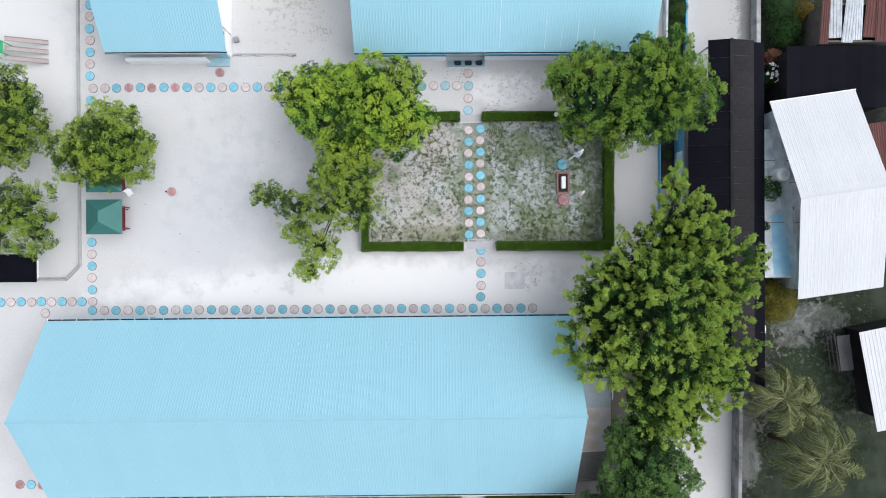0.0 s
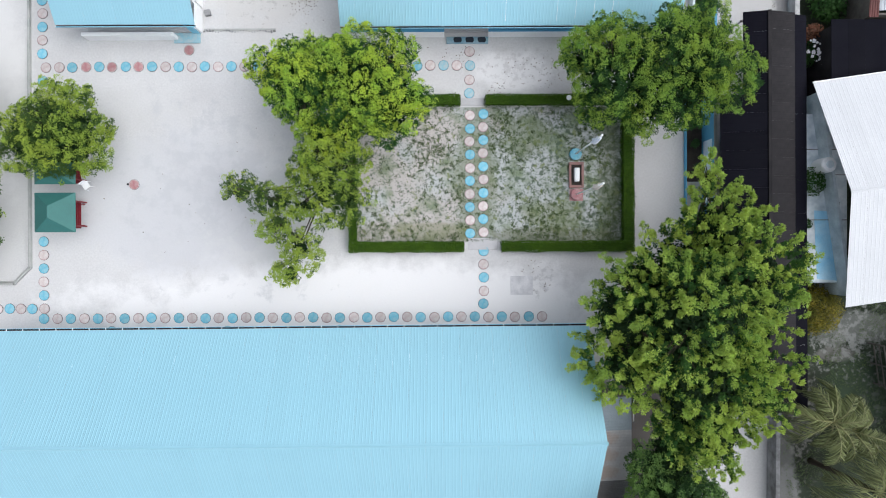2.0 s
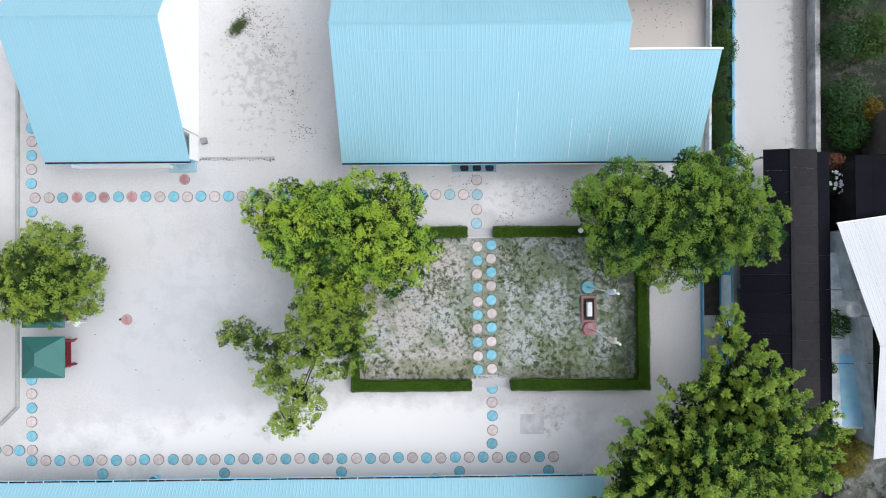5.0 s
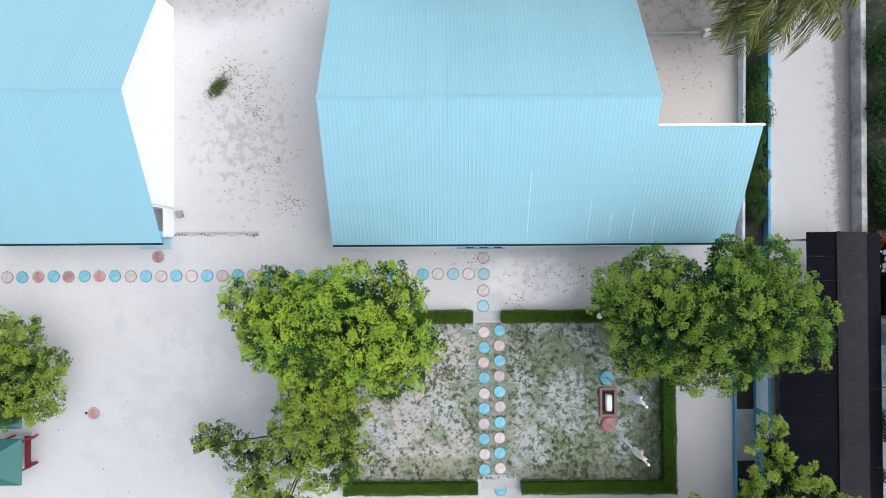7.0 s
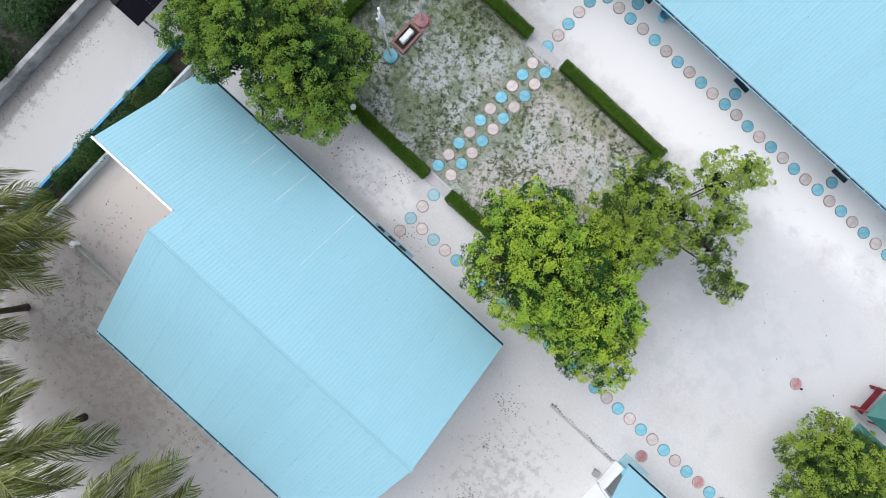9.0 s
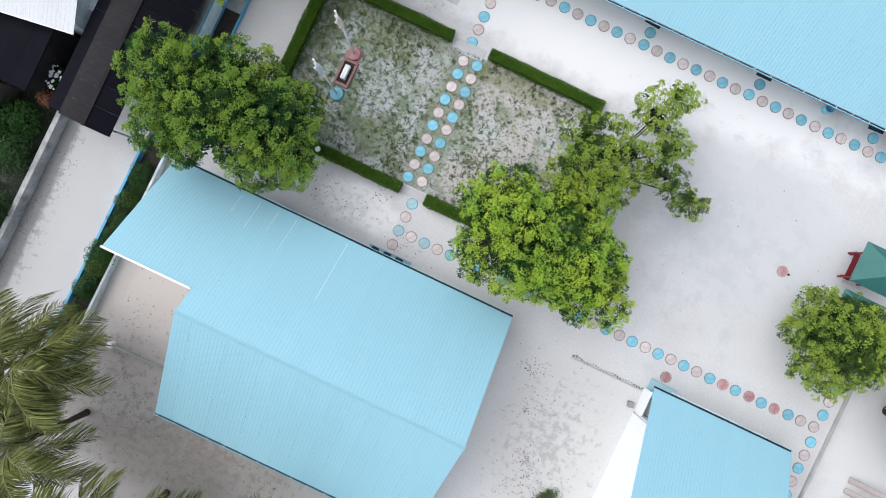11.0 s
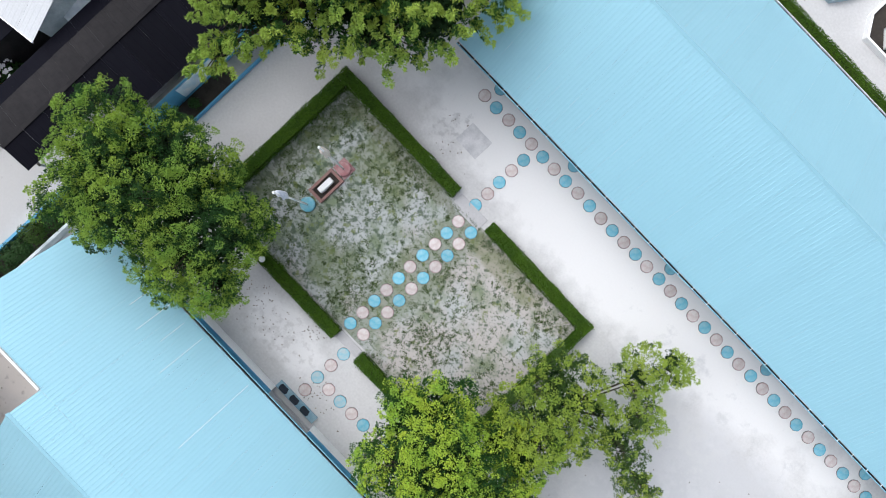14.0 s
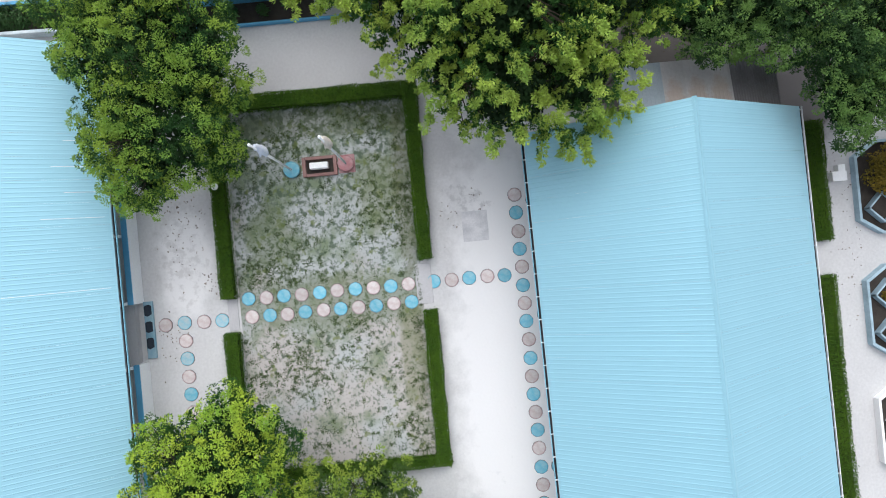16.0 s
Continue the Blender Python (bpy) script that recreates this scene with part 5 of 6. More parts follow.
# ---------------------------------------------------------------- pavilions and benches by the playground
def pavilion(x, y, label):
    ob = thing("pavilion", (x, y, 0), label, "pavilion", "green-roofed pavilions")
    a, b, z0, z1, k = 1.14, 1.1, 2.08, 2.75, 0.32
    cor = [(-a, -b, z0), (a, -b, z0), (a, b, z0), (-a, b, z0)]
    top = [(-0.02, -k, z1), (-0.02, k, z1)]
    for q in ((cor[0], cor[1], top[0]), (cor[1], cor[2], top[1], top[0]), (cor[2], cor[3], top[1]), (cor[3], cor[0], top[0], top[1])):
        n = len(q)
        v = list(q) + [(p[0], p[1], p[2] - 0.03) for p in q]
        f = [tuple(range(n)), tuple(range(n, 2 * n))[::-1]] + [(i, n + i, n + (i + 1) % n, (i + 1) % n) for i in range(n)]
        part("roof_panel", Geo().add(v, f), GREENROOF, ob)
    for sx in (-1, 1):
        for sy in (-1, 1):
            part("post", Geo().box(sx * 0.55 - 0.04, sy * 0.7 - 0.04, 0, sx * 0.55 + 0.04, sy * 0.7 + 0.04, z0 + 0.2, 0.008), REDPAINT, ob)
    part("table", Geo().box(-0.75, -0.6, 0.7, -0.05, 0.6, 0.75, 0.01).box(-0.48, -0.3, 0.06, -0.32, 0.3, 0.7, 0.01), PV_PALEBLUE, ob)
    part("floor", Geo().box(-0.8, -0.85, 0, 0.25, 0.85, 0.06, 0.01), PALE_SLAB, ob)
    return ob


def bench(x, y, label):
    ob = thing("bench", (x, y, 0), label, "bench", "red benches")
    for k in range(3):
        part("seat_slat", Geo().box(-0.18 + 0.105 * k, -0.8, 0.42, -0.08 + 0.105 * k, 0.8, 0.45, 0.006), REDPAINT, ob)
    for s in (-0.62, 0.62):
        part("leg", Geo().box(-0.16, s - 0.03, 0, -0.10, s + 0.03, 0.42, 0.005), REDPAINT, ob)
        part("leg", Geo().box(0.06, s - 0.03, 0, 0.12, s + 0.03, 0.42, 0.005), REDPAINT, ob)
    return ob


pavilion(-23.95, 1.83, "small open pavilion with a dark green hipped roof")
pavilion(-23.95, 4.5, "small open pavilion with a dark green roof half under a tree")
bench(-23.6, 1.8, "dark red painted slatted bench beside the pavilion")
bench(-23.6, 4.4, "dark red painted slatted bench under the tree")
stool = thing("plastic_chair", pose(-23.2, 3.5, 0, 0, 0, 35), "white plastic chair tipped in the yard", "chair")
part("seat", Geo().box(-0.2, -0.2, 0.4, 0.2, 0.2, 0.43, 0.01), WHITE, stool)
part("backrest", Geo().box(-0.2, 0.17, 0.43, 0.2, 0.2, 0.8, 0.01), WHITE, stool)
for sx in (-0.17, 0.17):
    for sy in (-0.17, 0.17):
        part("leg", Geo().tube([(sx, sy, 0.4), (sx * 1.15, sy * 1.15, 0)], [0.02, 0.016], 6), WHITE, stool)

# playground kerb, slide and seesaw bars
line = [(-26.66, 26.0), (-26.66, -1.3), (-27.6, -2.25), (-40.0, -2.3)]
g = Geo()
for off, w, h in ((0.0, 0.11, 0.22), (0.13, 0.06, 0.1)):
    inner = [(-26.66 - off, 26.0), (-26.66 - off, -1.3 + off * 0.4), (-27.6 - off * 0.4, -2.25 + off), (-40.0, -2.3 + off)]
    for p, q in zip(inner, inner[1:]):
        d = Vector((q[0] - p[0], q[1] - p[1]))
        ang = math.degrees(math.atan2(d.y, d.x))
        g.box(-w / 2, -w / 2, 0, d.length + w / 2, w / 2, h, 0.015, pose(p[0], p[1], 0, 0, 0, ang))
single("kerb", g, KERB, "low grey-green double cement kerb round the playground", "kerb", kind="structure")
sl = thing("slide", (-31.4, 12.9, 0), "green playground slide with grey steel rails", "slide")
SLIDEGREEN = surface("green_play_paint", (0.03, 0.40, 0.16), (0.03, 0.30, 0.12), 0.4, scale=2, fine=20, amount=0.4, bump=0.05)
part("platform", Geo().box(-0.5, -0.4, 1.2, 0.5, 0.4, 1.28, 0.01), SLIDEGREEN, sl)
for sx in (-0.45, 0.45):
    for sy in (-0.36, 0.36):
        part("post", Geo().tube([(sx, sy, 0), (sx, sy, 2.0)], [0.04, 0.04], 8), SLIDEGREEN, sl)
DULLPINK = surface("dull_pink_grey_steel", (0.42, 0.36, 0.35), (0.33, 0.28, 0.27), 0.6, 0.2, scale=2, fine=20, amount=0.6, bump=0.05)
for sy in (-0.62, 0.0, 0.62):
    ch = part("chute", Geo().box(0.5, sy - 0.13, -0.02, 2.95, sy + 0.13, 0.02, 0.008, pose(0, 0, 1.2, 0, 22, 0)), DULLPINK, sl, "dull pinkish steel slide lane")
    for e in (-0.14, 0.14):
        part("rail", Geo().box(0.5, sy + e - 0.015, 0.02, 2.95, sy + e + 0.015, 0.1, 0.006, pose(0, 0, 1.2, 0, 22, 0)), DULLPINK, ch)
sh = thing("black_roofed_shed", (-32.5, -1.6, 0), "small shed with a flat black sheet roof", "shed")
for k in range(9):
    part("roof_sheet", Geo().box(-4 + k * 0.94, -0.66, 2.42 + 0.005 * (k % 2), -4 + k * 0.94 + 0.97, 1.1, 2.46 + 0.005 * (k % 2), 0.01), BLACKROOF, sh)
part("wall", Geo().box(-3.9, -0.55, 0, 3.0, -0.45, 2.4).box(-3.9, 0.7, 0, 3.0, 0.8, 2.4).box(2.9, -0.45, 0, 3.0, 0.7, 2.4).box(-3.9, -0.45, 0, -3.8, 0.7, 2.4), WHITE, sh)

# ---------------------------------------------------------------- lean-to at the end of the long block
le = thing("lean_to", (5.3, -11.8, 0), "lean-to with a rusty grey corrugated zinc roof", "lean-to")
for k in range(7):
    zinc = GREYSHEET if k < 2 else (PALEZINC if k < 5 else BLUEZINC)
    me = sheet_mesh("roof_sheet", 0.93, 2.75, zinc, 9 if k < 2 else 6, 0.02 if k < 2 else 0.006, 0.03)
    m = pose(2.75, -3.2 + k * 0.925, 2.15 + 0.006 * (k % 2), 0, 0, 90) @ Matrix.Rotation(math.atan2(0.35, 2.7), 4, "X")
    part("roof_sheet", me, zinc, le, at=m)
for y in (-3.0, 0, 3.0):
    part("post", Geo().box(2.5, y - 0.05, 0, 2.6, y + 0.05, 2.12, 0.008), TIMBER, le)
part("pipe", Geo().tube([(2.85, 1.9, 2.2), (2.85, 3.6, 2.25)], [0.04, 0.04], 8), WHITE, le, "white plastic pipe")

# ---------------------------------------------------------------- planters behind the long block
PALERIM = surface("weathered_pale_blue_rim", (0.42, 0.56, 0.64), (0.26, 0.36, 0.42), 0.85, scale=1.6, fine=18, amount=0.9, bump=0.2)
def planter(x, y, label, rim, seed, diamonds):
    ob = thing("planter", (x, y, 0), label, "planter", "eight-sided planters")
    o = [(1.4, 2.0), (2.05, 1.05), (2.05, -1.05), (1.4, -2.0), (-1.4, -2.0), (-2.05, -1.05), (-2.05, 1.05), (-1.4, 2.0)][::-1]
    i = [(p[0] * 0.945, p[1] * 0.945) for p in o]
    n = 8
    g = Geo()
    v = [(*p, 0.0) for p in o] + [(*p, 0.34) for p in o] + [(*p, 0.34) for p in i] + [(*p, 0.0) for p in i]
    f = []
    for r in range(3):
        for k in range(n):
            j = (k + 1) % n
            f.append((r * n + k, r * n + j, (r + 1) * n + j, (r + 1) * n + k))
    part("rim", g.add(v, f), rim, ob)
    part("soil", Geo().prism(i, 0, 0.16), PLANTSOIL, ob)
    for dx, dy in diamonds:
        gg = Geo()
        for k in range(4):
            gg.box(-0.5, 0.42, 0.16, 0.5, 0.5, 0.5, 0.012, pose(dx, dy, 0, 0, 0, 45 + 90 * k))
        bx = part("inner_box", gg, rim, ob)
        part("inner_soil", Geo().box(-0.42, -0.42, 0.16, 0.42, 0.42, 0.34, 0.02, pose(dx, dy, 0, 0, 0, 45)), PLANTSOIL, bx)
    return ob


planter(2.28, -21.15, "pale blue cement planter with eight sides on the yard", PALERIM, 1, [(-0.9, 1.0)])
planter(-3.15, -21.15, "pale blue cement planter with inner diamond boxes", PALERIM, 2, [(-0.9, 1.1), (0.75, 1.1)])
planter(-8.3, -21.15, "white cement planter with eight sides on the yard", WHITE, 3, [(0.4, 1.0)])
bush(2.9, -20.7, 1.3, 1.3, "bronze and yellow leaved shrub in a planter", LEAF_R, 51, 0.12, "shrub", dense=2.5)
bush(1.6, -21.6, 1.1, 1.0, "yellow-green shrub in a planter", LEAF_C, 52, 0.12, "shrub", dense=2.0)
bush(-4.05, -20.05, 0.38, 0.9, "small dark green shrub in a planter box", LEAF_D, 53, 0.1, "shrub")
bush(-2.4, -20.05, 0.38, 0.9, "small yellow shrub in a planter box", LEAF_R, 54, 0.1, "shrub")
bush(-8.0, -20.6, 0.7, 0.9, "bronze shrub in a planter", LEAF_R, 55, 0.12, "shrub")
bx = thing("white_box", (3.05, -18.45, 0), "white foam box with an open corner on the yard", "box")
part("body", Geo().box(-0.35, -0.3, 0, 0.05, 0.3, 0.3, 0.015).box(0.053, -0.3, 0, 0.35, 0.02, 0.3, 0.015), WHITE, bx)
part("lid", Geo().box(-0.37, -0.32, 0.301, 0.06, 0.32, 0.335, 0.012), WHITE, bx)

# ---------------------------------------------------------------- planting strip and lane on the east side
def wall_run(name, pts, w, h, material, label, cap=None):
    g, c = Geo(), Geo()
    for p, q in zip(pts, pts[1:]):
        d = Vector((q[0] - p[0], q[1] - p[1]))
        m = pose(p[0], p[1], 0, 0, 0, math.degrees(math.atan2(d.y, d.x)))
        g.box(0, -w / 2, 0, d.length, w / 2, h, 0.012, m)
        if cap:
            c.box(-0.02, -w / 2 - 0.02, h, d.length + 0.02, w / 2 + 0.02, h + 0.05, 0.01, m)
    ob = single(name, g, material, label, "wall", kind="structure")
    if cap:
        part("coping", c, cap, ob)
    return ob


wall_run("wall_east_inner", [(12.25, 11.9), (12.55, 30.0)], 0.14, 0.55, OLDWALL, "weathered cement wall of the planting strip")
wall_run("wall_lane", [(13.55, 11.9), (13.8, 34.0)], 0.1, 0.5, BLUE, "blue painted school boundary wall along the lane", BLUE)
wall_run("wall_yard_east", [(11.9, -10.0), (11.9, 9.5)], 0.08, 0.28, BLUE, "low blue painted kerb wall of the yard")
WX = 12.98
wall_run("wall_lane_south", [(WX, -9.0), (WX, 11.8)], 0.15, 1.7, BLUE, "blue painted boundary wall under the trees", KERB)
single("ground_bed", Geo().box(11.95, -10, 0, 12.9, 11.8, 0.06).box(12.55, 11.82, 0, 13.5, 34, 0.06), PLANTSOIL, "dark soil of the planting strip", "soil", kind="structure")
for k in range(13):
    y = 13.3 + k * 0.95 + random.uniform(-0.25, 0.25)
    bush(12.98 + 0.012 * (y - 12), y, random.uniform(0.4, 0.72), random.uniform(0.7, 1.2), "dense shrub in the planting strip by the lane", (LEAF_D, LEAF_B, LEAF_C, LEAF_D, LEAF_D, LEAF_B, LEAF_C)[k % 7], 60 + k, 0.1, "shrub", dense=1.8, lumpy=0.6)
MURAL = surface("pale_blue_mural_paint", (0.80, 0.88, 0.93), (0.50, 0.70, 0.84), 0.7, scale=2.4, fine=18, amount=0.9, bump=0.05)
single("notice_panel", Geo().box(WX - 0.105, 3.75, 0.35, WX - 0.075, 5.9, 1.45, 0.006), MURAL, "pale painted panel fixed to the blue wall", "panel", "panels on the boundary wall")
single("notice_panel", Geo().box(WX - 0.105, 2.3, 0.35, WX - 0.075, 3.4, 1.45, 0.006), MURAL, "pale painted panel fixed to the blue wall", "panel", "panels on the boundary wall")
single("pavement_bed_end", Geo().box(11.96, 1.0, 0.06, 12.9, 3.6, 0.09, 0.01), KERB, "grey cement slab across the planting strip", "slab", kind="structure")
for k, (x, y, r) in enumerate(((12.4, 5.8, 0.3), (12.4, 7.2, 0.35))):
    bush(x, y, r, 0.7, "dark low shrub in the planting strip", LEAF_D, 80 + k, 0.1, "shrub")

cp = thing("lane_canopy", pose(15.5, 1.5, 0, 0, 0, 90), "long low canopy of black weathered sheets over the lane", "canopy")
slope(cp, -10.7, 10.95, -1.25, 2.95, 0.3, 3.3, GREYBROWN, width=1.0, ribs=3)
slope(cp, -10.7, 10.85, -1.98, 2.76, -1.24, 2.95, BLACKROOF, width=1.8, ribs=3)
slope(cp, 6.5, 10.95, 1.6, 3.02, 0.3, 3.3, BLACKROOF, width=1.0, ribs=3)
slope(cp, -10.7, 6.5, 2.75, 2.78, 0.3, 3.3, BLACKROOF, width=1.0, ribs=3)
part("ridge_cap", Geo().box(-10.7, 0.2, 3.315, 10.97, 0.4, 3.34, 0.01), GREYBROWN, cp)
for k in range(7):
    for yy in (-1.7, 1.5):
        part("post", Geo().tube([(-10.4 + k * 3.5, yy, 0), (-10.4 + k * 3.5, yy, 2.6)], [0.05, 0.05], 8), STEEL, cp)
    part("beam", Geo().box(-10.45 + k * 3.5, -1.7, 2.58, -10.35 + k * 3.5, 1.55, 2.65), TIMBER, cp)

wall_run("wall_lane_east", [(18.15, 12.2), (18.35, 40.0)], 0.28, 0.8, STAINWALL, "stained grey cement wall along the lane")
wall_run("wall_lane_southeast", [(16.55, -30.0), (16.86, -10.2), (17.3, -7.6)], 0.24, 1.0, GREYWALL, "stained grey cement wall with a mouldy top")
wall_run("wall_lot", [(17.3, -9.0), (17.3, 12.0)], 0.15, 1.6, GREYWALL, "dark stained cement wall behind the canopy")

# ---------------------------------------------------------------- neighbours east of the lane
wh = thing("white_roofed_house", pose(18.88, 2.6, 0, 0, 0, 8), "house with a white ribbed steel gable roof", "house")
slope(wh, -0.4, 4.9, 6.1, 3.1, 0.0, 4.9, WHITESHEET, width=0.9, ribs=4)
slope(wh, -0.4, 4.9, -6.15, 3.1, 0.0, 4.9, WHITESHEET, width=0.9, ribs=4)
ridge_cap(wh, -0.43, 4.93, 0.0, 4.9, WHITESHEET, 0.3)
part("wall", Geo().box(-0.1, -5.6, 0, 0.05, 5.6, 3.15).box(4.5, -5.6, 0, 4.65, 5.6, 3.15).box(0.05, -5.6, 0, 4.5, -5.45, 3.1).box(0.05, 5.45, 0, 4.5, 5.6, 3.1), OLDWALL, wh)
part("fascia", Geo().box(-0.4, 6.1, 3.02, 4.95, 6.16, 3.14, 0.01), WHITE, wh)
ANNEX = surface("mottled_whitewash", (0.86, 0.90, 0.92), (0.42, 0.50, 0.55), 0.85, scale=1.5, fine=12, amount=0.95, bump=0.3)
an = thing("flat_roofed_annex", (18.3, 2.5, 0), "low annex with a stained whitewashed flat roof", "annex")
part("roof_slab", Geo().box(-0.6, -4.75, 2.05, 1.75, 4.6, 2.2, 0.03), ANNEX, an, "stained whitewashed roof slab")
part("wall", Geo().box(-0.5, -4.5, 0, -0.35, 4.5, 2.05).box(-0.35, -4.5, 0, 1.2, -4.35, 2.05).box(-0.35, 4.35, 0, 1.2, 4.5, 2.05), GREYWALL, an)
for y, h in ((-1.3, 0.05), (1.2, 0.06), (2.6, 0.05)):
    part("joint", Geo().box(-0.55, y, 2.2, 1.7, y + 0.05, 2.2 + h, 0.01), GREYWALL, an)
TARP = surface("faded_blue_sheet", (0.26, 0.58, 0.80), (0.48, 0.72, 0.86), 0.6, scale=1.2, fine=15, amount=0.8, bump=0.1)
single("blue_sheet", Geo().prism([(18.35, -2.05), (19.5, -2.15), (19.2, 0.3), (19.05, 1.7), (18.2, 1.75), (18.25, 0.2)], 2.204, 2.222, 0.01, 0.005), TARP, "faded blue sheet lying on the annex roof", "sheet")
single("roof_block", Geo().box(19.25, 2.0, 2.205, 19.55, 2.2, 2.36, 0.02), GREYWALL, "loose grey block on the annex roof", "block")
tk = thing("water_tank", (18.43, 4.16, 2.2), "round white water tank on the annex roof", "tank")
ring = lambda r, z: [(r * math.cos(2 * math.pi * k / 20), r * math.sin(2 * math.pi * k / 20), z) for k in range(20)]
part("body", Geo().loft([ring(0.4, 0), ring(0.42, 0.1), ring(0.42, 0.95), ring(0.36, 1.05)]), WHITE, tk, smooth=False)
part("lid", Geo().loft([ring(0.2, 1.05), ring(0.2, 1.1), ring(0.15, 1.13)]), OLDWALL, tk)
bh = thing("black_roofed_house", (21.9, 10.1, 0), "house under a low black sheet roof", "house")
for k in range(7):
    part("roof_sheet", Geo().box(-2.95 + k * 0.92, -1.75, 2.56 + 0.006 * (k % 2), -2.95 + k * 0.92 + 0.95, 2.1, 2.6 + 0.006 * (k % 2), 0.01), BLACKROOF, bh)
part("wall", Geo().box(-2.7, -1.6, 0, -2.55, 1.9, 2.5).box(-2.55, 1.75, 0, 3.2, 1.9, 2.5).box(-2.55, -1.6, 0, 3.2, -1.45, 2.5).box(3.2, -1.6, 0, 3.35, 1.9, 2.5), GREYBROWN, bh)
zs = thing("zinc_shed", (22.4, 13.5, 0), "shed roofed with bare zinc and rust-red sheets", "shed")
ZINCW = surface("mottled_bare_zinc", (0.46, 0.49, 0.53), (0.25, 0.27, 0.30), 0.5, 0.2, scale=1.4, fine=9, amount=1.0, bump=0.1, spread=0.12)
for k, (x0, x1, m) in enumerate(((-1.5, -0.95, RUST), (-0.92, -0.1, ZINCW), (-0.15, 0.55, ZINCW), (0.5, 1.12, ZINCW), (1.15, 1.9, RUST), (1.9, 2.8, RUST))):
    part("roof_sheet", sheet_mesh("roof_sheet", x1 - x0 - 0.01, 2.6, m, 4, 0.02, 0.045), m, zs, at=Matrix.Translation((x0, -1.25 + (0.0, 0.35, 0.1, 0.22, 0.4, 0.1)[k], 2.75 + 0.012 * k)) @ Matrix.Rotation((0.0, 0.06, -0.05, 0.03, -0.04, 0.02)[k], 4, "Z") @ Matrix.Rotation(0.12, 4, "X"))
part("wall", Geo().box(-1.3, -1.1, 0, 2.7, -1.0, 2.7).box(-1.3, 1.1, 0, 2.7, 1.2, 2.95).box(-1.3, -1.0, 0, -1.2, 1.1, 2.7).box(2.6, -1.0, 0, 2.7, 1.1, 2.7), TIMBER, zs)
rs = thing("rusty_shed", pose(25.3, 5.9, 0, 0, 0, 8), "shed with a rust-red corrugated roof", "shed")
for k in range(3):
    part("roof_sheet", sheet_mesh("roof_sheet", 0.9, 3.2, RUST, 6, 0.02, 0.045), RUST, rs, at=Matrix.Translation((-1.2 + k * 0.9, -1.6, 2.4 + 0.005 * (k % 2))) @ Matrix.Rotation(0.06, 4, "X"))
part("wall", Geo().box(-1.0, -1.4, 0, 1.3, -1.3, 2.38).box(-1.0, 1.3, 0, 1.3, 1.4, 2.5).box(-1.0, -1.3, 0, -0.9, 1.3, 2.38).box(1.2, -1.3, 0, 1.3, 1.3, 2.38), TIMBER, rs)
fw = thing("white_roofed_shed", pose(23.1, -5.6, 0, 0, 0, 11), "shed with a plain white sheet roof", "shed")
for k in range(5):
    part("roof_sheet", sheet_mesh("roof_sheet", 0.9, 6.3, WHITESHEET, 4, 0.015, 0.04), WHITESHEET, fw, at=Matrix.Translation((k * 0.905, -6.3, 2.95)) @ Matrix.Rotation(0.02, 4, "X"))
part("wall", Geo().box(1.0, -6.0, 0, 1.1, -0.3, 2.95).box(1.1, -0.4, 0, 4.3, -0.3, 2.95).box(1.1, -6.0, 0, 4.3, -5.9, 2.95).box(4.2, -5.9, 0, 4.3, -0.4, 2.95), GREYBROWN, fw)
pn = thing("animal_pen", pose(23.2, -5.7, 0, 0, 0, 8), "low timber pen with grey sheet cover beside the shed", "pen")
for k in range(3):
    part("post", Geo().box(-0.6, -0.2 - k * 1.2, 0, -0.52, -0.12 - k * 1.2, 1.4, 0.008), TIMBER, pn)
for z in (0.5, 0.95, 1.35):
    part("rail", Geo().box(-0.61, -2.7, z, -0.57, -0.1, z + 0.09, 0.006), TIMBER, pn)
for k in range(2):
    part("cover_sheet", sheet_mesh("cover_sheet", 0.8, 1.3, GREYSHEET, 6, 0.015, 0.04), GREYSHEET, pn, at=Matrix.Translation((-0.5, -2.6 + k * 1.0, 1.42)) @ pose(0, 0, 0, 3, -4, 0))
bush(19.0, -3.85, 1.45, 2.2, "round yellow-green shrub on the dark lot", LEAF_Y, 90, 0.12, dense=2.6, lumpy=0.12)
bush(17.95, 3.4, 1.0, 3.1, "green shrub growing up past the annex roof", LEAF_B, 91, 0.13, dense=2.0)
bush(17.75, 1.0, 0.4, 2.7, "dark green shrub against the annex", LEAF_D, 92, 0.13, dense=2.0)
bush(17.95, -0.9, 0.35, 2.5, "dark green shrub against the annex", LEAF_D, 89, 0.13, dense=2.0)
bush(19.6, 15.6, 1.2, 1.9, "dense green bush behind the lane wall", LEAF_D, 93, 0.14, dense=1.8)
bush(19.9, 13.7, 1.0, 1.7, "dense green bush behind the lane wall", LEAF_B, 94, 0.14, dense=1.8)
bush(19.3, 18.7, 1.1, 2.2, "dull green bush behind the lane wall", LEAF_D, 95, 0.14, dense=1.8)
bush(21.0, 18.9, 1.4, 2.6, "olive green bush behind the lane wall", LEAF_C, 96, 0.14, dense=1.8)
bush(19.4, 21.5, 1.3, 2.4, "dull green bush behind the lane wall", LEAF_D, 88, 0.14, dense=1.8)
bush(19.05, 10.9, 0.75, 1.1, "low bush with bright white flowers", LEAF_B, 97, 0.14)
bush(19.0, 12.1, 0.6, 1.3, "rust-orange leaved shrub behind the lane wall", surface("rust_orange_leaf", (0.22, 0.07, 0.03), (0.12, 0.06, 0.03), 0.6, scale=2, fine=6, amount=0.8, bump=0, island=0.3), 98, 0.12)
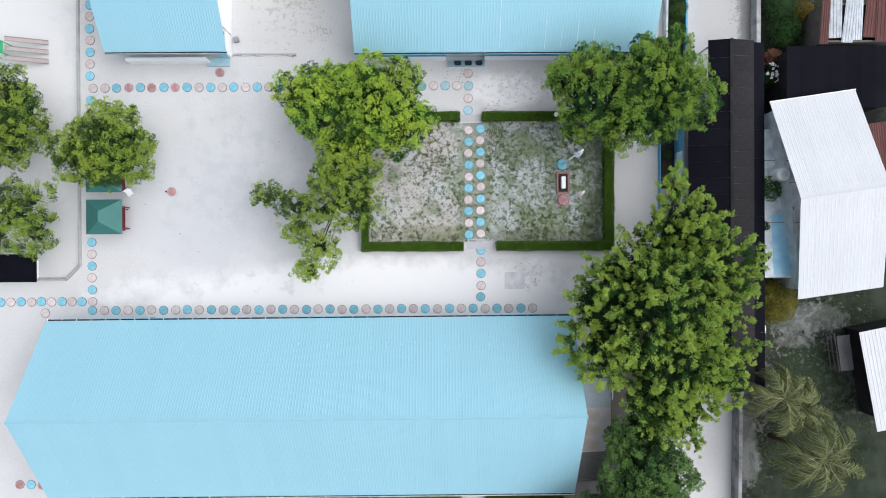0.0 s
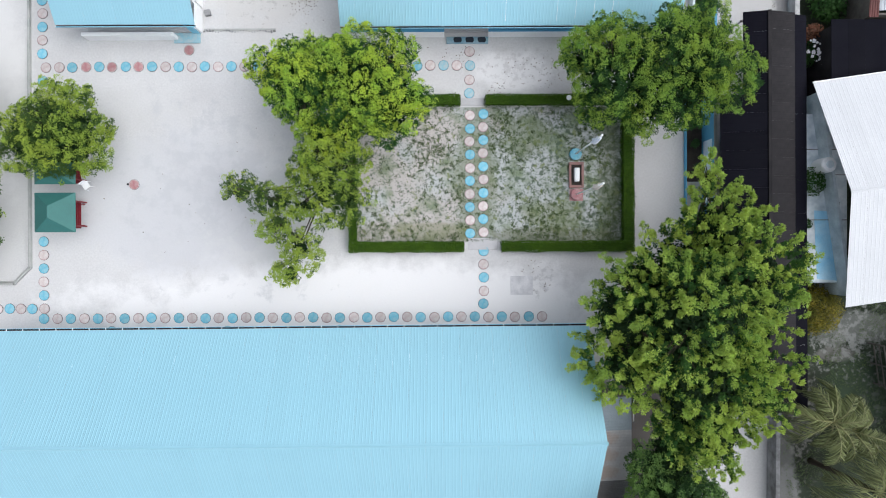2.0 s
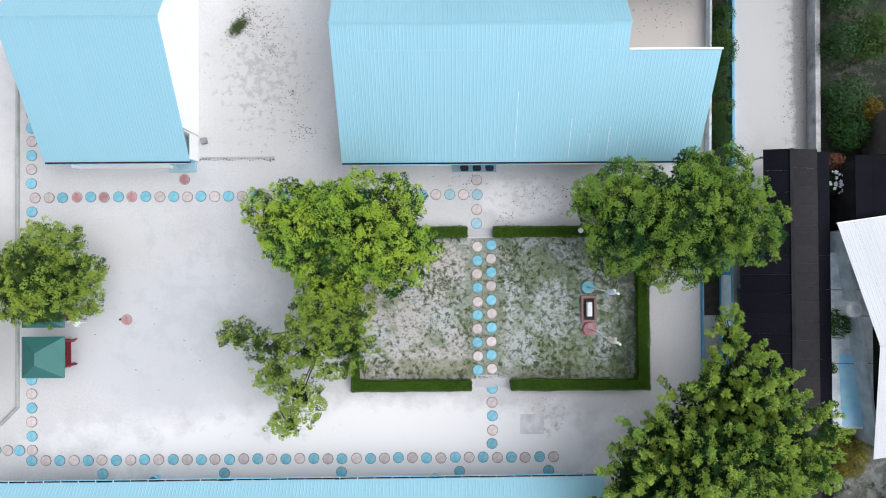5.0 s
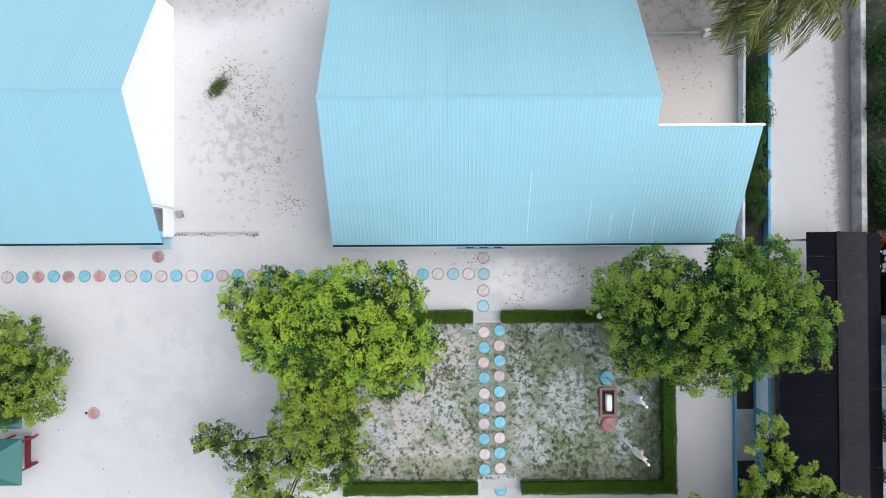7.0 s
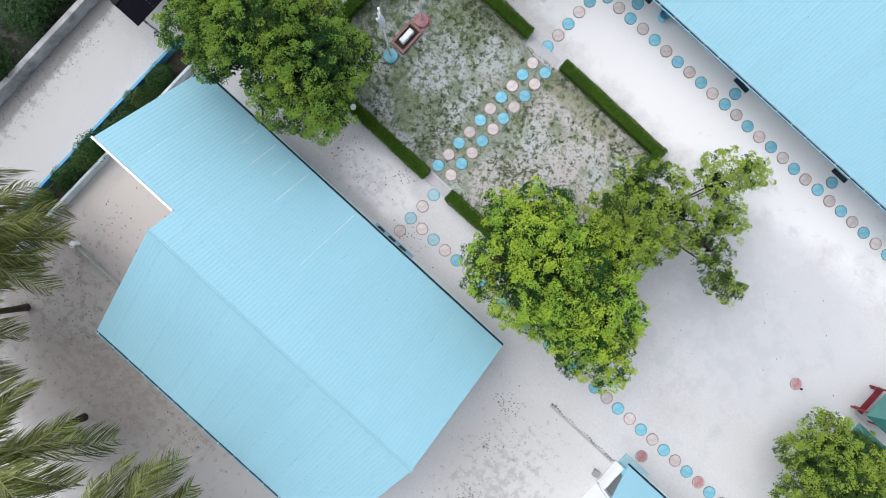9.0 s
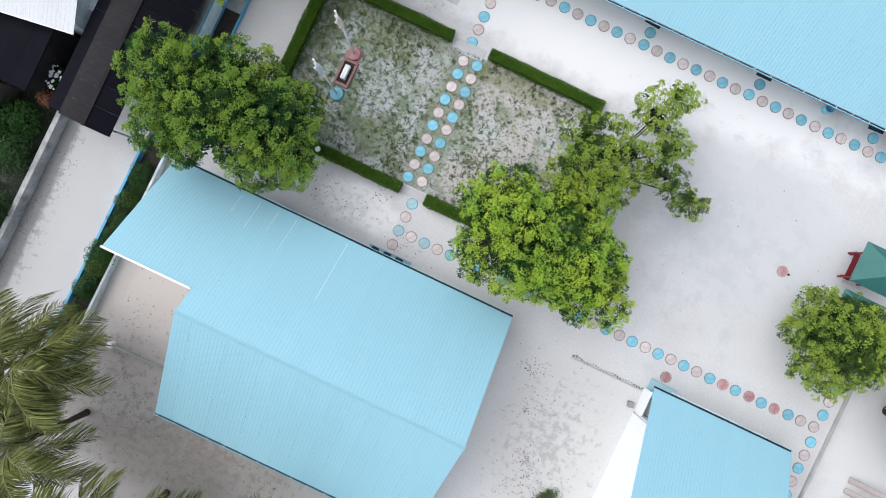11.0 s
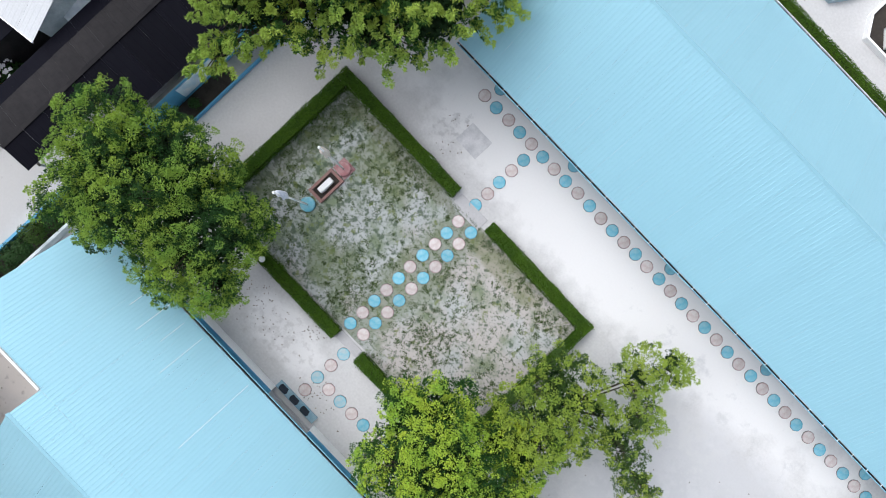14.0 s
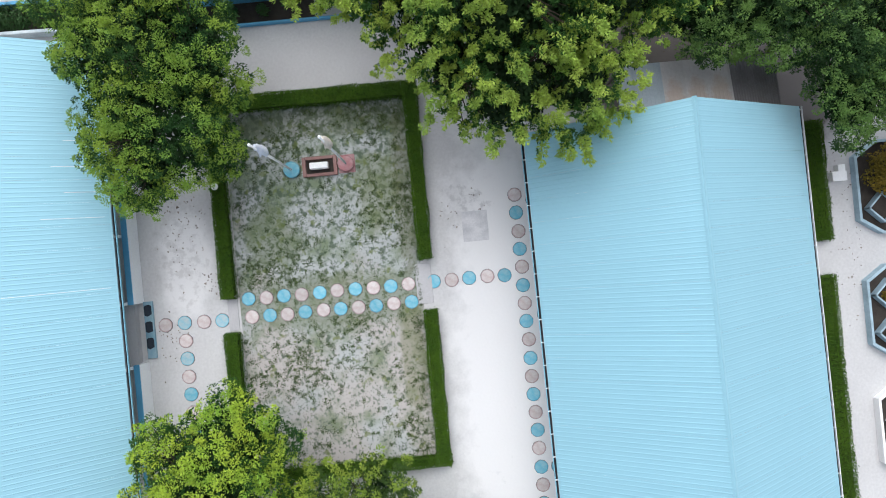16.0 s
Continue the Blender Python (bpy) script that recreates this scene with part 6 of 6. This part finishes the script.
bush(21.0, 15.0, 0.8, 1.6, "yellowing shrub by the zinc shed", LEAF_R, 99, 0.14)
rng = np.random.default_rng(21)
c = np.stack([19.1 + rng.normal(0, 0.33, 45), 10.9 + rng.normal(0, 0.45, 45), rng.uniform(1.1, 1.3, 45)], 1)
nn = rng.normal(0, 0.3, (45, 3)) + np.array((0, 0, 1.0))
nn /= np.linalg.norm(nn, axis=1, keepdims=True)
v, f = leaves(rng, c, nn, 0.22, ratio=0.9)
single("flowers", tri_mesh("flowers", v, f, WHITE), WHITE, "white blossoms on the low bush", "flowers", kind="stuff")
g = Geo()
for k in range(9):
    a = math.pi * (-0.5 + k / 8)
    g.box(0.62, -0.14, 0, 0.78, 0.14, 0.3, 0.012, pose(18.05, -5.75, 0.03, 0, 0, math.degrees(a)))
single("garden_edging", g, WHITE, "half-round white cement edging on the soil", "edging")
# weeds over the dark lot
rng = np.random.default_rng(22)
c = rng.uniform((17.8, -16), (26, -2.5), (26000, 2))
keep = np.array([noise.noise(Vector((p[0] * 0.7, p[1] * 0.7, 1))) > 0.02 for p in c])
c = c[keep]
c = np.concatenate([c, rng.uniform((17.0, -16), (18.7, -9.4), (500, 2)), rng.uniform((18.4, 12.5), (24, 22), (2500, 2))])
c = np.concatenate([c, rng.uniform(0.04, 0.09, (len(c), 1))], 1)
nn = rng.normal(0, 0.5, c.shape) + np.array((0, 0, 1.0))
nn /= np.linalg.norm(nn, axis=1, keepdims=True)
v, f = leaves(rng, c, nn, 0.06)
single("weeds", tri_mesh("weeds", v, f, GRASS), GRASS, "dark weeds creeping over the bare lot", "weeds", kind="stuff")

# ---------------------------------------------------------------- behind the classroom block
wall_run("wall_back_yard", [(6.6, 22.7), (10.6, 22.72)], 0.08, 0.35, KERB, "thin low cement edge of the back yard")
single("marker_post", Geo().box(10.5, 22.55, 0, 10.75, 22.85, 0.5, 0.015), WHITE, "small white cement post", "post")
bt = thing("bin_stand", pose(-9.85, 27.35, 0, 0, 0, 40), "square blue stand on a dark base", "stand")
part("base", Geo().box(-0.42, -0.42, 0, 0.42, 0.42, 0.12, 0.015), GREYWALL, bt)
part("box", Geo().box(-0.32, -0.32, 0.12, 0.32, 0.32, 0.38, 0.02), SKYBLUE, bt)
part("rim", Geo().box(-0.36, -0.36, 0.38, 0.36, 0.36, 0.42, 0.012), SKYBLUE, bt)
bush(-10.2, 29.5, 1.35, 1.8, "yellow and bronze leaved bush", LEAF_Y, 101, 0.14, dense=2.6)
bush(-12.7, 29.4, 1.7, 2.4, "bright green bush beside the wall", LEAF_C2, 102, 0.15, dense=2.6)
fr = thing("square_planter", pose(-8.7, 30.3, 0, 0, 0, 10), "square light blue planter frame", "planter")
for k in range(4):
    part("side", Geo().box(-0.6, 0.5, 0, 0.598, 0.6, 0.4, 0.012, pose(0, 0, 0, 0, 0, 90 * k)), SKYBLUE, fr)
part("soil", Geo().box(-0.5, -0.5, 0, 0.5, 0.5, 0.2), PLANTSOIL, fr)
nw = thing("white_house", pose(-3.0, 33.5, 0, 0, 0, 12), "house with a plain white flat roof", "house")
part("roof", Geo().box(-5.5, -2.4, 2.9, 5.5, 4.0, 3.05, 0.02), WHITESHEET, nw)
part("wall", Geo().box(-5.2, -2.1, 0, 5.2, -1.95, 2.9).box(-5.2, 3.6, 0, 5.2, 3.75, 2.9).box(-5.2, -1.95, 0, -5.05, 3.6, 2.9).box(5.05, -1.95, 0, 5.2, 3.6, 2.9), WHITE, nw)
tyre_o = [(0.42, 0.0), (0.46, 0.06), (0.46, 0.16), (0.42, 0.22), (0.28, 0.22), (0.25, 0.17), (0.25, 0.05), (0.28, 0.0)]
g = Geo()
N = 24
v = [(r * math.cos(2 * math.pi * k / N), r * math.sin(2 * math.pi * k / N), z) for k in range(N) for r, z in tyre_o]
f = [(k * 8 + i, ((k + 1) % N) * 8 + i, ((k + 1) % N) * 8 + (i + 1) % 8, k * 8 + (i + 1) % 8) for k in range(N) for i in range(8)]
RUBBER = surface("black_rubber", (0.018, 0.018, 0.02), (0.03, 0.03, 0.03), 0.8, scale=4, fine=30, amount=0.6, bump=0.2)
tyre_me = g.add(v, f).mesh("tyre", RUBBER)
for k in range(4):
    ob = new("tyre", tyre_me)
    ob.matrix_world = pose(-15.0 - 1.75 * k, 27.05 - 0.46 * k, 0, 0, 0, 40 * k) @ Matrix.Diagonal((1.45, 1.45, 1.2, 1))
    part("earth", Geo().tube([(0, 0, 0), (0, 0, 0.12)], [0.27, 0.27], 16), RUBBER, ob, "black soil inside the tyre")
    tagged(ob, "old black tyre lying flat by the low wall", "tyre", "tyres by the wall")
FADEDRED = surface("faded_red_block_paint", (0.46, 0.24, 0.23), (0.60, 0.46, 0.44), 0.85, scale=3, fine=14, amount=0.9, bump=0.2, spread=0.15)
FADED = surface("faded_white_red_paint", (0.74, 0.71, 0.70), (0.56, 0.46, 0.45), 0.85, scale=0.9, fine=14, amount=0.9, bump=0.2)
lw = thing("painted_platform", pose(-17.8, 28.05, 0, 0, 0, 15), "low white cement platform with worn red painted blocks", "platform")
part("slab", Geo().box(-4.6, -1.0, 0, 3.4, 1.6, 0.5, 0.02), FADED, lw)
part("step", Geo().box(-4.6, -1.3, 0, 3.3, -1.003, 0.16, 0.02), DARK, lw, "dark step along the platform edge")
for k in range(9):
    for r in range(2):
        if random.random() < 0.35:
            continue
        a = random.uniform(0.3, 0.6)
        part("block", Geo().box(-4.2 + k * 0.85, -0.75 + r * 0.9, 0.5, -4.2 + a + k * 0.85, -0.75 + a * 0.8 + r * 0.9, 0.53, 0.01), FADEDRED, lw)
